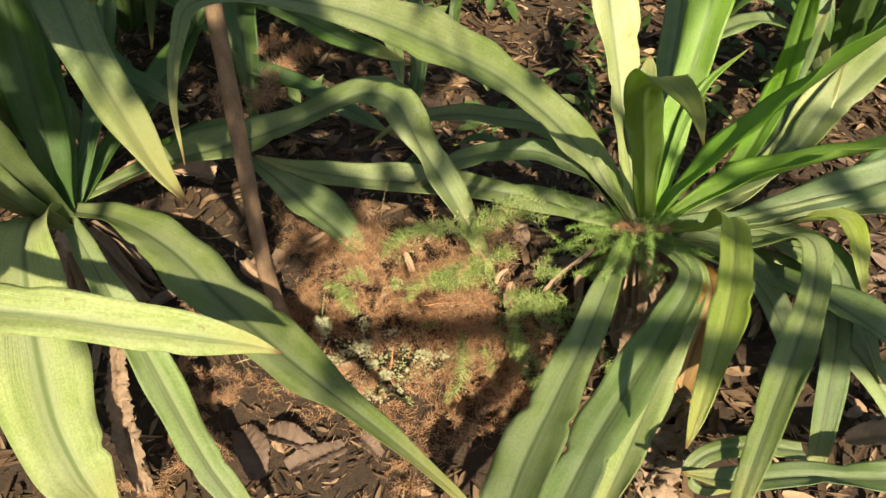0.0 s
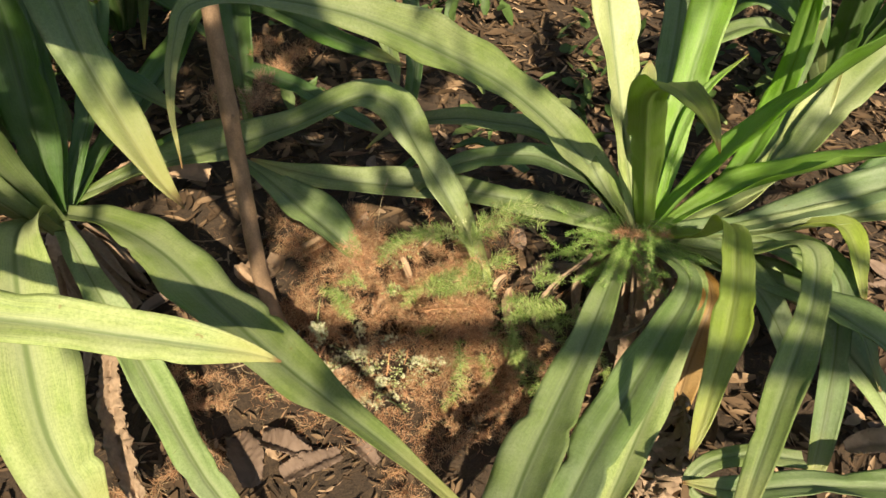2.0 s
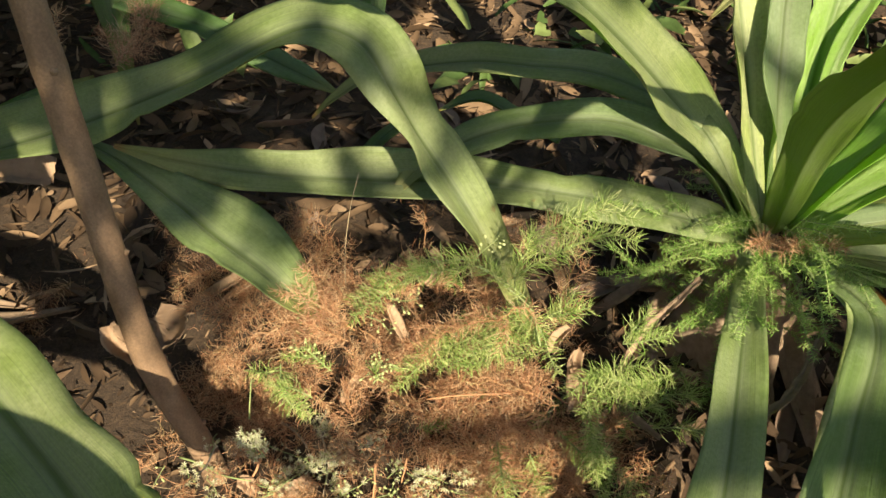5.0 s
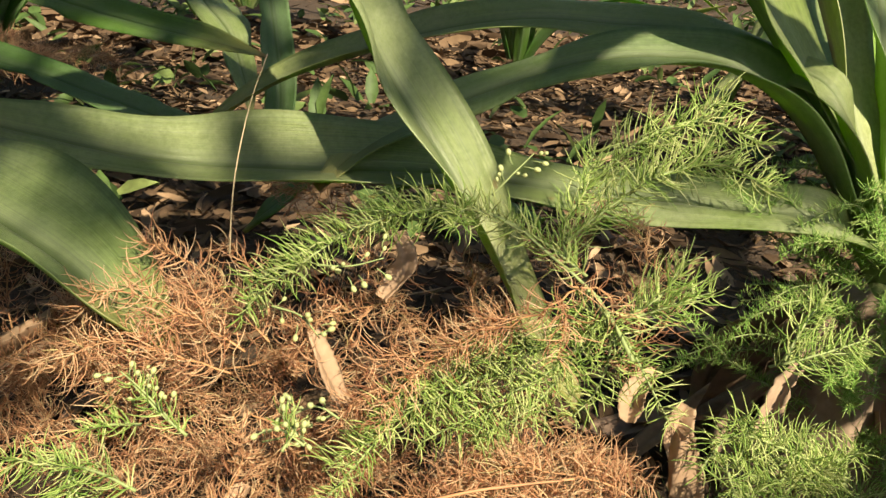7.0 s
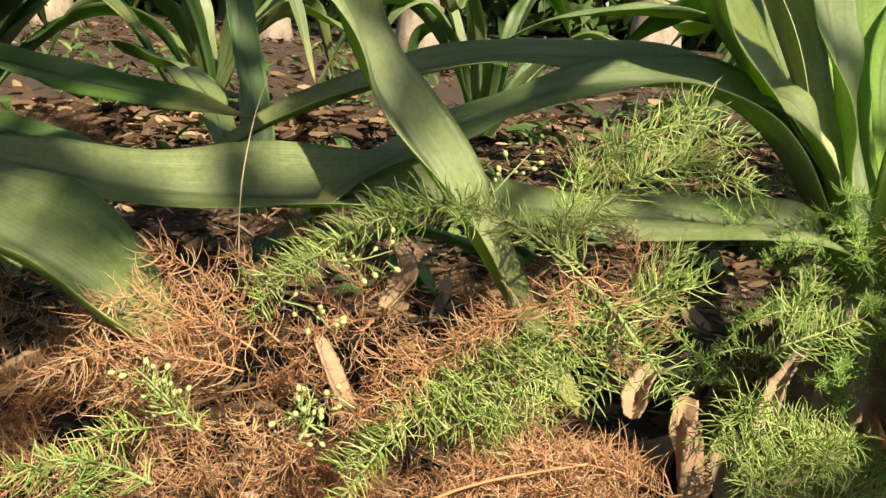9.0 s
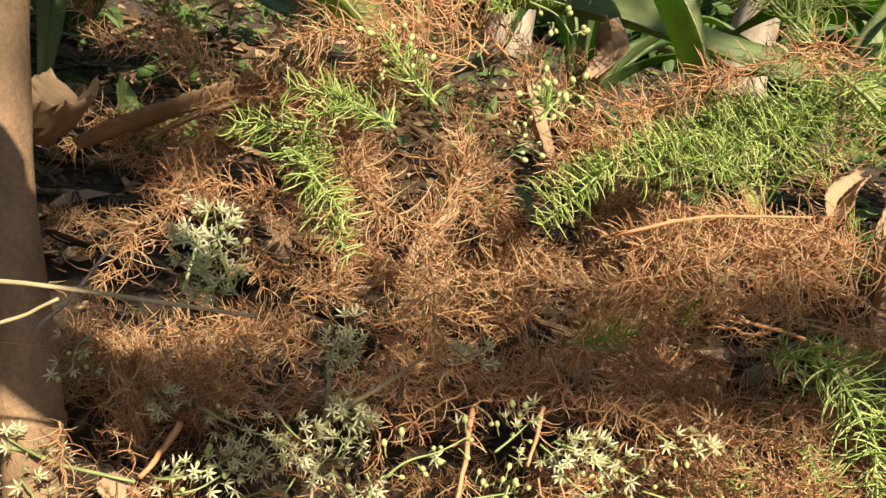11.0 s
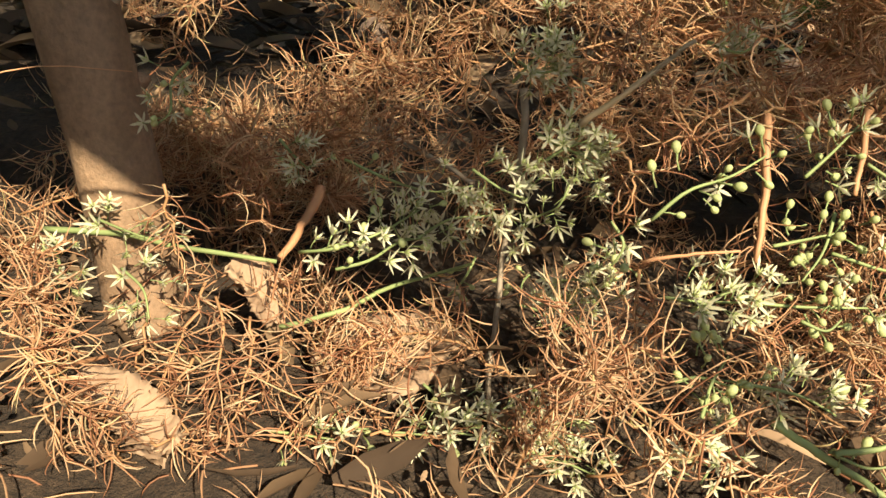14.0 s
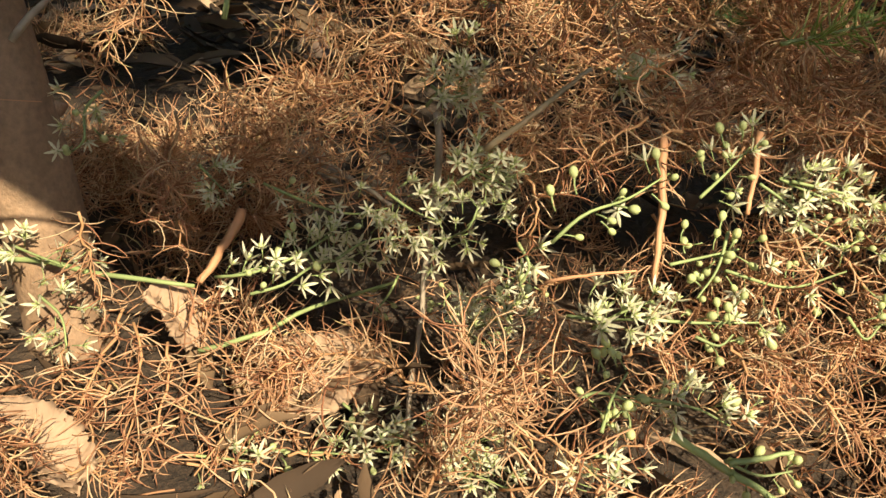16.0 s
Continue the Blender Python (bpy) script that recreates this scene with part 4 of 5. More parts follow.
# unseen: boughs and leaf clumps placed to throw chosen patches of shade
tree(1.25, -1.40, 0.03, 3.2, 52, 0.3, 0, (((-0.95, 0.05, 2.2), 0.036, 0, 0), ((-1.12, 0.60, 2.3), 0.015, 12, 0.10), ((-1.12, 0.92, 2.35), 0.015, 40, 0.26), ((-0.96, 0.26, 2.3), 0.012, 8, 0.05), ((-0.76, 0.46, 2.3), 0.012, 4, 0.03)))


def far_woods():
    """A belt of shrubs and low boughs that closes the wood all round."""
    rng = rng_next()
    verts, faces = [], []
    for k in range(1900):
        w = rng.uniform(0, 6.283)
        r = rng.uniform(9.5, 13)
        hub = np.array([r * math.cos(w), 1.5 + r * math.sin(w), rng.uniform(0.2, 3.6) if k < 520 else rng.uniform(0.1, 1.1)])
        for _ in range(26):
            m = Matrix.Translation(hub + rng.normal(scale=0.4, size=3)) @ Euler(rng.uniform(0, 6.3, 3)).to_matrix().to_4x4()
            b = len(verts)
            s = rng.uniform(0.12, 0.24)
            for px, py, pz in ((-1, 0, 0), (-0.3, 0.42, 0.1), (0.5, 0.36, 0.1), (1.1, 0, 0), (0.5, -0.36, 0.1), (-0.3, -0.42, 0.1)):
                verts.append(m @ Vector((px * s, py * s, pz * s)))
            faces += [(b, b + 1, b + 2, b + 3), (b, b + 3, b + 4, b + 5)]
    tagged(new("far_shrubs", mesh_of("far_shrubs", verts, faces, CANOPY)), "dark green shrubs closing the wood in the distance", "shrubs", kind="stuff")


far_woods()

# ---- asparagus fern ----
fern = thing("asparagus_fern", "feathery green asparagus fern with small white flowers", "fern", "ferns", (-0.05, 1.02, 0.0))
dead_fern = thing("dead_asparagus_fern", "tangled russet dry asparagus fern", "fern", "ferns", (-0.08, 1.02, 0.0))
frond(fern, 'green', 0.013, [(0.059, 0.973, 0.296), (0.039, 0.984, 0.309), (0.015, 0.994, 0.319), (-0.017, 0.984, 0.325), (-0.047, 0.984, 0.317), (-0.072, 0.978, 0.303), (-0.089, 0.972, 0.293), (-0.099, 0.970, 0.281)])
frond(fern, 'green', 0.018, [(0.051, 0.981, 0.298), (0.053, 0.993, 0.314), (0.073, 1.008, 0.335), (0.096, 1.008, 0.355), (0.128, 1.014, 0.362), (0.161, 1.012, 0.352)])
frond(fern, 'green', 0.018, [(0.051, 0.986, 0.308), (0.074, 0.992, 0.324), (0.099, 0.990, 0.342), (0.137, 1.003, 0.342), (0.166, 1.002, 0.331)])
frond(fern, 'green', 0.017, [(0.077, 0.961, 0.281), (0.091, 0.959, 0.292), (0.104, 0.967, 0.304)])
frond(fern, 'green', 0.017, [(0.077, 0.961, 0.279), (0.094, 0.957, 0.287), (0.116, 0.959, 0.293)])
frond(fern, 'green', 0.017, [(0.058, 0.966, 0.293), (0.049, 0.967, 0.270), (0.022, 0.970, 0.250), (-0.022, 0.964, 0.232), (-0.058, 0.966, 0.203)])
frond(fern, 'green', 0.017, [(0.066, 0.962, 0.282), (0.046, 0.958, 0.258), (0.014, 0.955, 0.240), (-0.020, 0.952, 0.222)])
frond(fern, 'green', 0.016, [(0.066, 0.964, 0.276), (0.052, 0.962, 0.254), (0.032, 0.956, 0.234), (0.008, 0.950, 0.226)])
frond(fern, 'green', 0.016, [(0.050, 0.968, 0.268), (0.024, 0.980, 0.252), (-0.008, 0.980, 0.236), (-0.040, 0.976, 0.214)])
frond(fern, 'green', 0.016, [(0.062, 0.963, 0.287), (0.068, 0.955, 0.270), (0.062, 0.948, 0.250), (0.050, 0.944, 0.238)])
frond(fern, 'green', 0.015, [(0.064, 0.960, 0.284), (0.074, 0.948, 0.272), (0.078, 0.932, 0.262), (0.084, 0.920, 0.250)])
frond(fern, 'green', 0.013, [(-0.030, 0.964, 0.228), (-0.046, 0.956, 0.212), (-0.062, 0.952, 0.194)])
frond(dead_fern, 'dry', 0.016, [(0.052, 0.964, 0.294), (0.036, 0.956, 0.290), (0.015, 0.966, 0.272), (-0.007, 0.972, 0.257), (-0.031, 0.972, 0.242), (-0.052, 0.985, 0.218)])
frond(dead_fern, 'dry', 0.015, [(0.000, 0.972, 0.262), (-0.022, 0.982, 0.252), (-0.044, 0.990, 0.236)])
frond(dead_fern, 'dry', 0.015, [(0.046, 0.962, 0.296), (0.060, 0.958, 0.296), (0.066, 0.950, 0.288)])
frond(fern, 'green', 0.014, [(-0.171, 0.972, 0.219), (-0.171, 0.956, 0.208), (-0.164, 0.940, 0.200), (-0.150, 0.936, 0.188)])
frond(fern, 'green', 0.014, [(-0.172, 0.966, 0.214), (-0.166, 0.952, 0.198), (-0.156, 0.944, 0.184), (-0.146, 0.942, 0.170)])
frond(fern, 'green', 0.013, [(-0.173, 0.966, 0.216), (-0.186, 0.966, 0.215), (-0.200, 0.972, 0.212)])
frond(fern, 'green', 0.012, [(-0.142, 0.970, 0.228), (-0.156, 0.974, 0.226), (-0.166, 0.980, 0.220)])
frond(fern, 'green', 0.016, [(0.020, 1.006, 0.314), (-0.010, 1.002, 0.320), (-0.042, 0.998, 0.313), (-0.070, 0.996, 0.300), (-0.098, 0.987, 0.285)])
frond(fern, 'green', 0.015, [(0.150, 0.946, 0.204), (0.156, 0.930, 0.212), (0.160, 0.915, 0.208)])
frond(fern, 'green', 0.015, [(0.150, 0.946, 0.204), (0.138, 0.935, 0.214), (0.124, 0.928, 0.214)])
frond(fern, 'green', 0.015, [(0.150, 0.946, 0.204), (0.166, 0.944, 0.218), (0.180, 0.938, 0.224)])
frond(fern, 'green', 0.015, [(0.200, 0.950, 0.170), (0.186, 0.935, 0.196), (0.170, 0.920, 0.212)])
frond(fern, 'green', 0.015, [(0.196, 0.950, 0.160), (0.196, 0.930, 0.172), (0.200, 0.912, 0.176)])
frond(fern, 'green', 0.014, [(0.180, 0.945, 0.150), (0.172, 0.925, 0.158), (0.160, 0.905, 0.156)])
frond(fern, 'green', 0.014, [(0.146, 0.934, 0.270), (0.156, 0.940, 0.284), (0.172, 0.950, 0.296)])
frond(fern, 'green', 0.014, [(0.146, 0.934, 0.268), (0.164, 0.930, 0.276), (0.184, 0.930, 0.282)])
frond(fern, 'green', 0.014, [(0.160, 0.960, 0.250), (0.176, 0.950, 0.262), (0.196, 0.944, 0.266)])
frond(fern, 'green', 0.015, [(0.152, 0.948, 0.200), (0.160, 0.930, 0.190), (0.168, 0.916, 0.178)])
frond(dead_fern, 'dry', 0.016, [(-0.030, 0.950, 0.184), (0.000, 0.945, 0.200), (0.040, 0.948, 0.205), (0.075, 0.950, 0.202), (0.098, 0.948, 0.192)])
frond(dead_fern, 'dry', 0.016, [(-0.030, 0.935, 0.176), (0.004, 0.930, 0.190), (0.044, 0.932, 0.196), (0.082, 0.934, 0.188)])
frond(dead_fern, 'dry', 0.016, [(0.010, 0.960, 0.196), (0.050, 0.962, 0.204), (0.090, 0.955, 0.198)])
frond(fern, 'green', 0.014, [(0.113, 0.910, 0.228), (0.119, 0.876, 0.186), (0.130, 0.860, 0.140), (0.146, 0.847, 0.100)])
frond(fern, 'green', 0.013, [(0.116, 0.890, 0.205), (0.128, 0.872, 0.172), (0.140, 0.866, 0.140)])
frond(fern, 'green', 0.013, [(0.070, 0.910, 0.125), (0.082, 0.890, 0.095), (0.092, 0.872, 0.062)])
frond(dead_fern, 'dry', 0.014, [(0.345, 1.050, 0.262), (0.335, 1.020, 0.300), (0.315, 0.995, 0.315)])
frond(dead_fern, 'dry', 0.014, [(0.355, 1.050, 0.262), (0.365, 1.020, 0.300), (0.380, 0.995, 0.305)])
frond(dead_fern, 'dry', 0.014, [(0.335, 1.055, 0.262), (0.305, 1.030, 0.295), (0.285, 1.015, 0.300)])
frond(fern, 'green', 0.010, [(-0.121, 0.946, 0.238), (-0.131, 0.952, 0.245), (-0.143, 0.959, 0.256)])
frond(fern, 'green', 0.011, [(-0.139, 0.924, 0.229), (-0.156, 0.931, 0.235), (-0.180, 0.938, 0.235)])
frond(fern, 'green', 0.011, [(-0.083, 0.926, 0.242), (-0.078, 0.933, 0.247), (-0.082, 0.941, 0.249)])
frond(dead_fern, 'dry', 0.016, [(-0.088, 0.982, 0.263), (-0.106, 1.003, 0.275), (-0.124, 1.018, 0.286), (-0.146, 1.031, 0.291)])
frond(dead_fern, 'dry', 0.016, [(-0.098, 0.973, 0.262), (-0.123, 0.993, 0.269), (-0.146, 1.007, 0.274), (-0.178, 1.020, 0.271)])
frond(dead_fern, 'dry', 0.016, [(-0.105, 0.966, 0.255), (-0.135, 0.981, 0.259), (-0.165, 0.994, 0.258), (-0.191, 1.000, 0.244)])
frond(dead_fern, 'dry', 0.016, [(-0.086, 0.990, 0.270), (-0.096, 1.010, 0.284), (-0.106, 1.023, 0.296)])
frond(fern, 'green', 0.017, [(0.189, 0.919, 0.206), (0.150, 0.918, 0.230), (0.118, 0.919, 0.241), (0.098, 0.909, 0.232)])
frond(fern, 'green', 0.017, [(0.209, 0.938, 0.210), (0.167, 0.919, 0.218), (0.133, 0.907, 0.221), (0.107, 0.892, 0.223)])
frond(dead_fern, 'dry', 0.016, [(-0.204, 1.032, 0.224), (-0.239, 1.042, 0.230), (-0.276, 1.051, 0.228)])
frond(dead_fern, 'dry', 0.016, [(-0.103, 0.942, 0.150), (-0.111, 0.958, 0.179), (-0.099, 0.968, 0.206), (-0.104, 0.981, 0.227)])
frond(dead_fern, 'dry', 0.017, [(0.093, 0.891, 0.176), (0.055, 0.907, 0.181), (0.006, 0.925, 0.183), (-0.042, 0.939, 0.171), (-0.067, 0.951, 0.174)])
frond(dead_fern, 'dry', 0.017, [(0.083, 0.908, 0.189), (0.045, 0.927, 0.202), (0.008, 0.941, 0.200), (-0.031, 0.948, 0.195)])
frond(dead_fern, 'dry', 0.017, [(0.088, 0.912, 0.205), (0.056, 0.928, 0.215), (0.020, 0.942, 0.213), (-0.018, 0.947, 0.200)])
frond(dead_fern, 'dry', 0.024, [(-0.377, 1.373, 0.297), (-0.370, 1.469, 0.283), (-0.340, 1.660, 0.253), (-0.284, 1.781, 0.236), (-0.252, 1.811, 0.210)])
frond(dead_fern, 'dry', 0.020, [(-0.416, 1.611, 0.288), (-0.392, 1.677, 0.272), (-0.361, 1.724, 0.263)])
frond(dead_fern, 'dry', 0.020, [(-0.409, 1.268, 0.360), (-0.420, 1.306, 0.372), (-0.410, 1.345, 0.385)])
frond(dead_fern, 'dry', 0.0135, [(-0.256, 0.954, 0.071), (-0.255, 0.952, 0.061), (-0.252, 0.947, 0.05), (-0.249, 0.941, 0.043)])
frond(dead_fern, 'dry', 0.0135, [(-0.243, 0.94, 0.044), (-0.247, 0.932, 0.034), (-0.252, 0.921, 0.026), (-0.255, 0.909, 0.02)])
frond(dead_fern, 'dry', 0.0135, [(-0.238, 0.935, 0.041), (-0.236, 0.924, 0.032), (-0.237, 0.913, 0.024), (-0.239, 0.904, 0.016)])
frond(dead_fern, 'dry', 0.0135, [(-0.227, 0.929, 0.04), (-0.228, 0.918, 0.032), (-0.23, 0.909, 0.023), (-0.233, 0.902, 0.016)])
frond(dead_fern, 'dry', 0.0135, [(-0.26, 0.936, 0.031), (-0.261, 0.926, 0.026), (-0.261, 0.915, 0.021)])
frond(dead_fern, 'dry', 0.0135, [(-0.218, 0.925, 0.035), (-0.221, 0.917, 0.028), (-0.224, 0.911, 0.019)])
frond(dead_fern, 'dry', 0.0135, [(-0.278, 0.891, 0.034), (-0.276, 0.894, 0.019), (-0.274, 0.894, 0.016)])
frond(dead_fern, 'dry', 0.0135, [(-0.229, 0.98, 0.097), (-0.23, 0.973, 0.088), (-0.231, 0.963, 0.078), (-0.232, 0.953, 0.071)])
frond(dead_fern, 'dry', 0.0135, [(-0.24, 0.97, 0.094), (-0.235, 0.966, 0.084), (-0.228, 0.963, 0.075), (-0.225, 0.953, 0.063)])
frond(dead_fern, 'dry', 0.0135, [(-0.216, 1.001, 0.102), (-0.208, 0.992, 0.094), (-0.211, 0.981, 0.081)])
frond(dead_fern, 'dry', 0.0135, [(-0.2, 1.0, 0.104), (-0.189, 0.995, 0.102), (-0.174, 0.991, 0.108), (-0.157, 0.989, 0.111)])
frond(dead_fern, 'dry', 0.0135, [(-0.185, 1.005, 0.112), (-0.188, 0.998, 0.102), (-0.192, 0.99, 0.093), (-0.2, 0.988, 0.09)])
frond(dead_fern, 'dry', 0.0135, [(-0.156, 0.989, 0.102), (-0.156, 0.99, 0.092), (-0.155, 0.98, 0.085), (-0.155, 0.966, 0.084)])
frond(dead_fern, 'dry', 0.0135, [(-0.182, 0.992, 0.094), (-0.184, 0.985, 0.086), (-0.182, 0.975, 0.079)])
frond(dead_fern, 'dry', 0.0135, [(-0.199, 0.931, 0.048), (-0.195, 0.928, 0.038), (-0.187, 0.924, 0.028)])
frond(dead_fern, 'dry', 0.0135, [(-0.185, 0.933, 0.044), (-0.182, 0.927, 0.035), (-0.191, 0.923, 0.027)])
frond(dead_fern, 'dry', 0.0135, [(-0.167, 0.956, 0.037), (-0.163, 0.951, 0.029), (-0.158, 0.949, 0.021)])
frond(dead_fern, 'dry', 0.0135, [(-0.198, 0.919, 0.023), (-0.191, 0.914, 0.016), (-0.182, 0.909, 0.016)])
frond(dead_fern, 'dry', 0.0135, [(-0.137, 0.954, 0.016), (-0.129, 0.942, 0.016), (-0.121, 0.93, 0.016)])
frond(dead_fern, 'dry', 0.0135, [(-0.117, 0.934, 0.126), (-0.114, 0.925, 0.122), (-0.112, 0.913, 0.118), (-0.11, 0.903, 0.112)])
frond(dead_fern, 'dry', 0.0135, [(-0.09, 0.922, 0.123), (-0.101, 0.915, 0.119), (-0.111, 0.907, 0.114), (-0.119, 0.906, 0.112)])
frond(dead_fern, 'dry', 0.0135, [(-0.083, 0.922, 0.121), (-0.085, 0.917, 0.114), (-0.086, 0.911, 0.104)])
frond(dead_fern, 'dry', 0.0135, [(-0.08, 0.922, 0.118), (-0.075, 0.927, 0.122), (-0.067, 0.933, 0.126)])
frond(dead_fern, 'dry', 0.0135, [(-0.119, 0.932, 0.119), (-0.122, 0.928, 0.11), (-0.125, 0.927, 0.105)])
frond(dead_fern, 'dry', 0.0135, [(-0.124, 0.916, 0.104), (-0.122, 0.91, 0.098), (-0.124, 0.908, 0.09)])
frond(dead_fern, 'dry', 0.0135, [(-0.12, 0.898, 0.076), (-0.121, 0.89, 0.063), (-0.123, 0.886, 0.048), (-0.126, 0.881, 0.032)])
frond(dead_fern, 'dry', 0.0135, [(-0.117, 0.897, 0.075), (-0.115, 0.891, 0.065), (-0.117, 0.886, 0.051)])
frond(dead_fern, 'dry', 0.0135, [(-0.129, 0.884, 0.016), (-0.118, 0.876, 0.024), (-0.106, 0.866, 0.042), (-0.098, 0.862, 0.051)])
frond(dead_fern, 'dry', 0.0135, [(-0.056, 0.899, 0.097), (-0.051, 0.89, 0.087), (-0.051, 0.882, 0.077)])
frond(dead_fern, 'dry', 0.0135, [(-0.072, 0.876, 0.073), (-0.064, 0.872, 0.065), (-0.056, 0.867, 0.06)])
frond(dead_fern, 'dry', 0.0135, [(-0.04, 0.923, 0.125), (-0.048, 0.932, 0.132), (-0.059, 0.939, 0.135)])
frond(dead_fern, 'dry', 0.0135, [(-0.098, 0.93, 0.132), (-0.084, 0.931, 0.13), (-0.073, 0.929, 0.123)])
frond(dead_fern, 'dry', 0.0135, [(-0.066, 0.917, 0.115), (-0.055, 0.918, 0.117), (-0.044, 0.92, 0.121)])
frond(dead_fern, 'dry', 0.0135, [(-0.088, 0.904, 0.099), (-0.087, 0.898, 0.091), (-0.092, 0.893, 0.083)])
frond(dead_fern, 'dry', 0.0135, [(-0.099, 0.882, 0.065), (-0.092, 0.883, 0.07), (-0.086, 0.879, 0.067)])
frond(dead_fern, 'dry', 0.0135, [(-0.1, 0.859, 0.035), (-0.089, 0.857, 0.033), (-0.077, 0.855, 0.033)])
frond(dead_fern, 'dry', 0.0135, [(-0.253, 0.897, 0.016), (-0.244, 0.896, 0.016), (-0.238, 0.893, 0.016)])
frond(dead_fern, 'dry', 0.0135, [(-0.244, 0.922, 0.029), (-0.25, 0.914, 0.023), (-0.245, 0.904, 0.016), (-0.234, 0.899, 0.016)])
frond(dead_fern, 'dry', 0.0135, [(-0.223, 0.945, 0.044), (-0.216, 0.942, 0.039), (-0.213, 0.943, 0.047)])
frond(dead_fern, 'dry', 0.0135, [(-0.198, 0.931, 0.04), (-0.191, 0.927, 0.035), (-0.193, 0.922, 0.026)])
frond(dead_fern, 'dry', 0.0150, [(-0.297, 0.96, 0.047), (-0.287, 0.923, 0.051), (-0.277, 0.887, 0.054), (-0.271, 0.882, 0.042), (-0.261, 0.89, 0.031)])
frond(dead_fern, 'dry', 0.0135, [(-0.356, 0.942, 0.026), (-0.349, 0.929, 0.022), (-0.348, 0.919, 0.017)])
frond(dead_fern, 'dry', 0.0135, [(-0.333, 0.903, 0.03), (-0.321, 0.894, 0.028), (-0.311, 0.886, 0.022)])
frond(dead_fern, 'dry', 0.0135, [(-0.32, 0.915, 0.037), (-0.305, 0.895, 0.029), (-0.296, 0.884, 0.018)])
frond(dead_fern, 'dry', 0.0135, [(-0.038, 0.934, 0.149), (-0.033, 0.926, 0.137), (-0.035, 0.918, 0.124)])
frond(dead_fern, 'dry', 0.0135, [(-0.02, 0.916, 0.132), (-0.026, 0.912, 0.121), (-0.031, 0.908, 0.109)])
frond(dead_fern, 'dry', 0.0135, [(-0.017, 0.907, 0.116), (-0.027, 0.901, 0.103), (-0.037, 0.895, 0.091)])
frond(dead_fern, 'dry', 0.0135, [(-0.033, 0.893, 0.092), (-0.024, 0.885, 0.085), (-0.029, 0.875, 0.071)])
frond(dead_fern, 'dry', 0.0135, [(-0.023, 0.879, 0.081), (-0.037, 0.873, 0.069), (-0.047, 0.867, 0.058)])
frond(dead_fern, 'dry', 0.0135, [(-0.047, 0.898, 0.097), (-0.041, 0.888, 0.087), (-0.046, 0.881, 0.076)])
frond(dead_fern, 'dry', 0.0135, [(-0.062, 0.877, 0.074), (-0.056, 0.871, 0.067), (-0.06, 0.865, 0.055)])
frond(dead_fern, 'dry', 0.0135, [(-0.045, 0.867, 0.062), (-0.036, 0.861, 0.054), (-0.027, 0.858, 0.052)])
frond(dead_fern, 'dry', 0.0135, [(-0.078, 0.929, 0.123), (-0.065, 0.926, 0.121), (-0.057, 0.93, 0.127)])
frond(dead_fern, 'dry', 0.0135, [(-0.114, 0.946, 0.14), (-0.12, 0.945, 0.13), (-0.121, 0.94, 0.121)])
frond(fern, 'green', 0.0120, [(-0.043, 0.936, 0.145), (-0.027, 0.935, 0.15), (-0.011, 0.935, 0.155)])
frond(fern, 'green', 0.0130, [(0.039, 0.893, 0.118), (0.028, 0.887, 0.105), (0.02, 0.881, 0.091)])
frond(dead_fern, 'dry', 0.0135, [(-0.22, 0.897, 0.016), (-0.209, 0.901, 0.016), (-0.197, 0.897, 0.016)])
frond(dead_fern, 'dry', 0.0135, [(-0.19, 0.903, 0.016), (-0.18, 0.901, 0.016), (-0.169, 0.9, 0.016)])
frond(dead_fern, 'dry', 0.0135, [(-0.268, 0.898, 0.016), (-0.26, 0.893, 0.016), (-0.263, 0.89, 0.016)])


# gaps in the tangle where one looks down to the shaded ground
HOLLOWS = (((-0.25, 1.03, 0.13), 0.075), ((-0.29, 1.07, 0.11), 0.085), ((-0.26, 1.02, 0.07), 0.05), ((0.07, 0.99, 0.205), 0.045), ((-0.02, 1.03, 0.25), 0.06), ((-0.27, 0.77, 0.02), 0.10), ((-0.16, 0.77, 0.02), 0.05), ((-0.40, 1.09, 0.03), 0.10), ((-0.36, 0.92, 0.02), 0.06))


def filler(parent, kind, count, x, y, z, seed, long=0.014, size=(0.05, 0.10)):
    """More fronds of a few shapes, laid about in a box of the tangle."""
    rng = np.random.default_rng(seed)
    shapes = []
    for k in range(7):
        s = rng.uniform(*size) * 1.15
        pts = [(0, 0, 0), (s * 0.4, rng.normal(0, 0.01), s * 0.22), (s * 0.8, rng.normal(0, 0.015), s * 0.2), (s * 1.15, rng.normal(0, 0.02), -s * 0.1)]
        shapes.append(frond_meshes(kind, long, pts, seed * 10 + k, 0.0030, 6))
    base = Vector(parent.location)
    for k in range(count):
        stem, fuzz = shapes[k % len(shapes)]
        place = Vector((rng.uniform(*x), rng.uniform(*y), rng.uniform(*z)))
        if any((place - Vector(h)).length < r for h, r in HOLLOWS):
            continue
        ob = part("frond", stem, parent)
        ob.matrix_local = Matrix.Translation(place - base) @ Euler((rng.normal(0, 0.6), rng.normal(0.15, 0.5), rng.uniform(0, 6.3))).to_matrix().to_4x4()
        part("needles", fuzz, ob)


filler(dead_fern, "dry", 14, (-0.34, -0.03), (0.98, 1.08), (-0.02, 0.05), 71, 0.018, (0.06, 0.12))
filler(dead_fern, "dry", 48, (-0.19, 0.14), (0.97, 1.13), (0.06, 0.21), 73, 0.016)
filler(dead_fern, "dry", 36, (-0.04, 0.17), (0.87, 0.97), (0.01, 0.14), 74, 0.017)
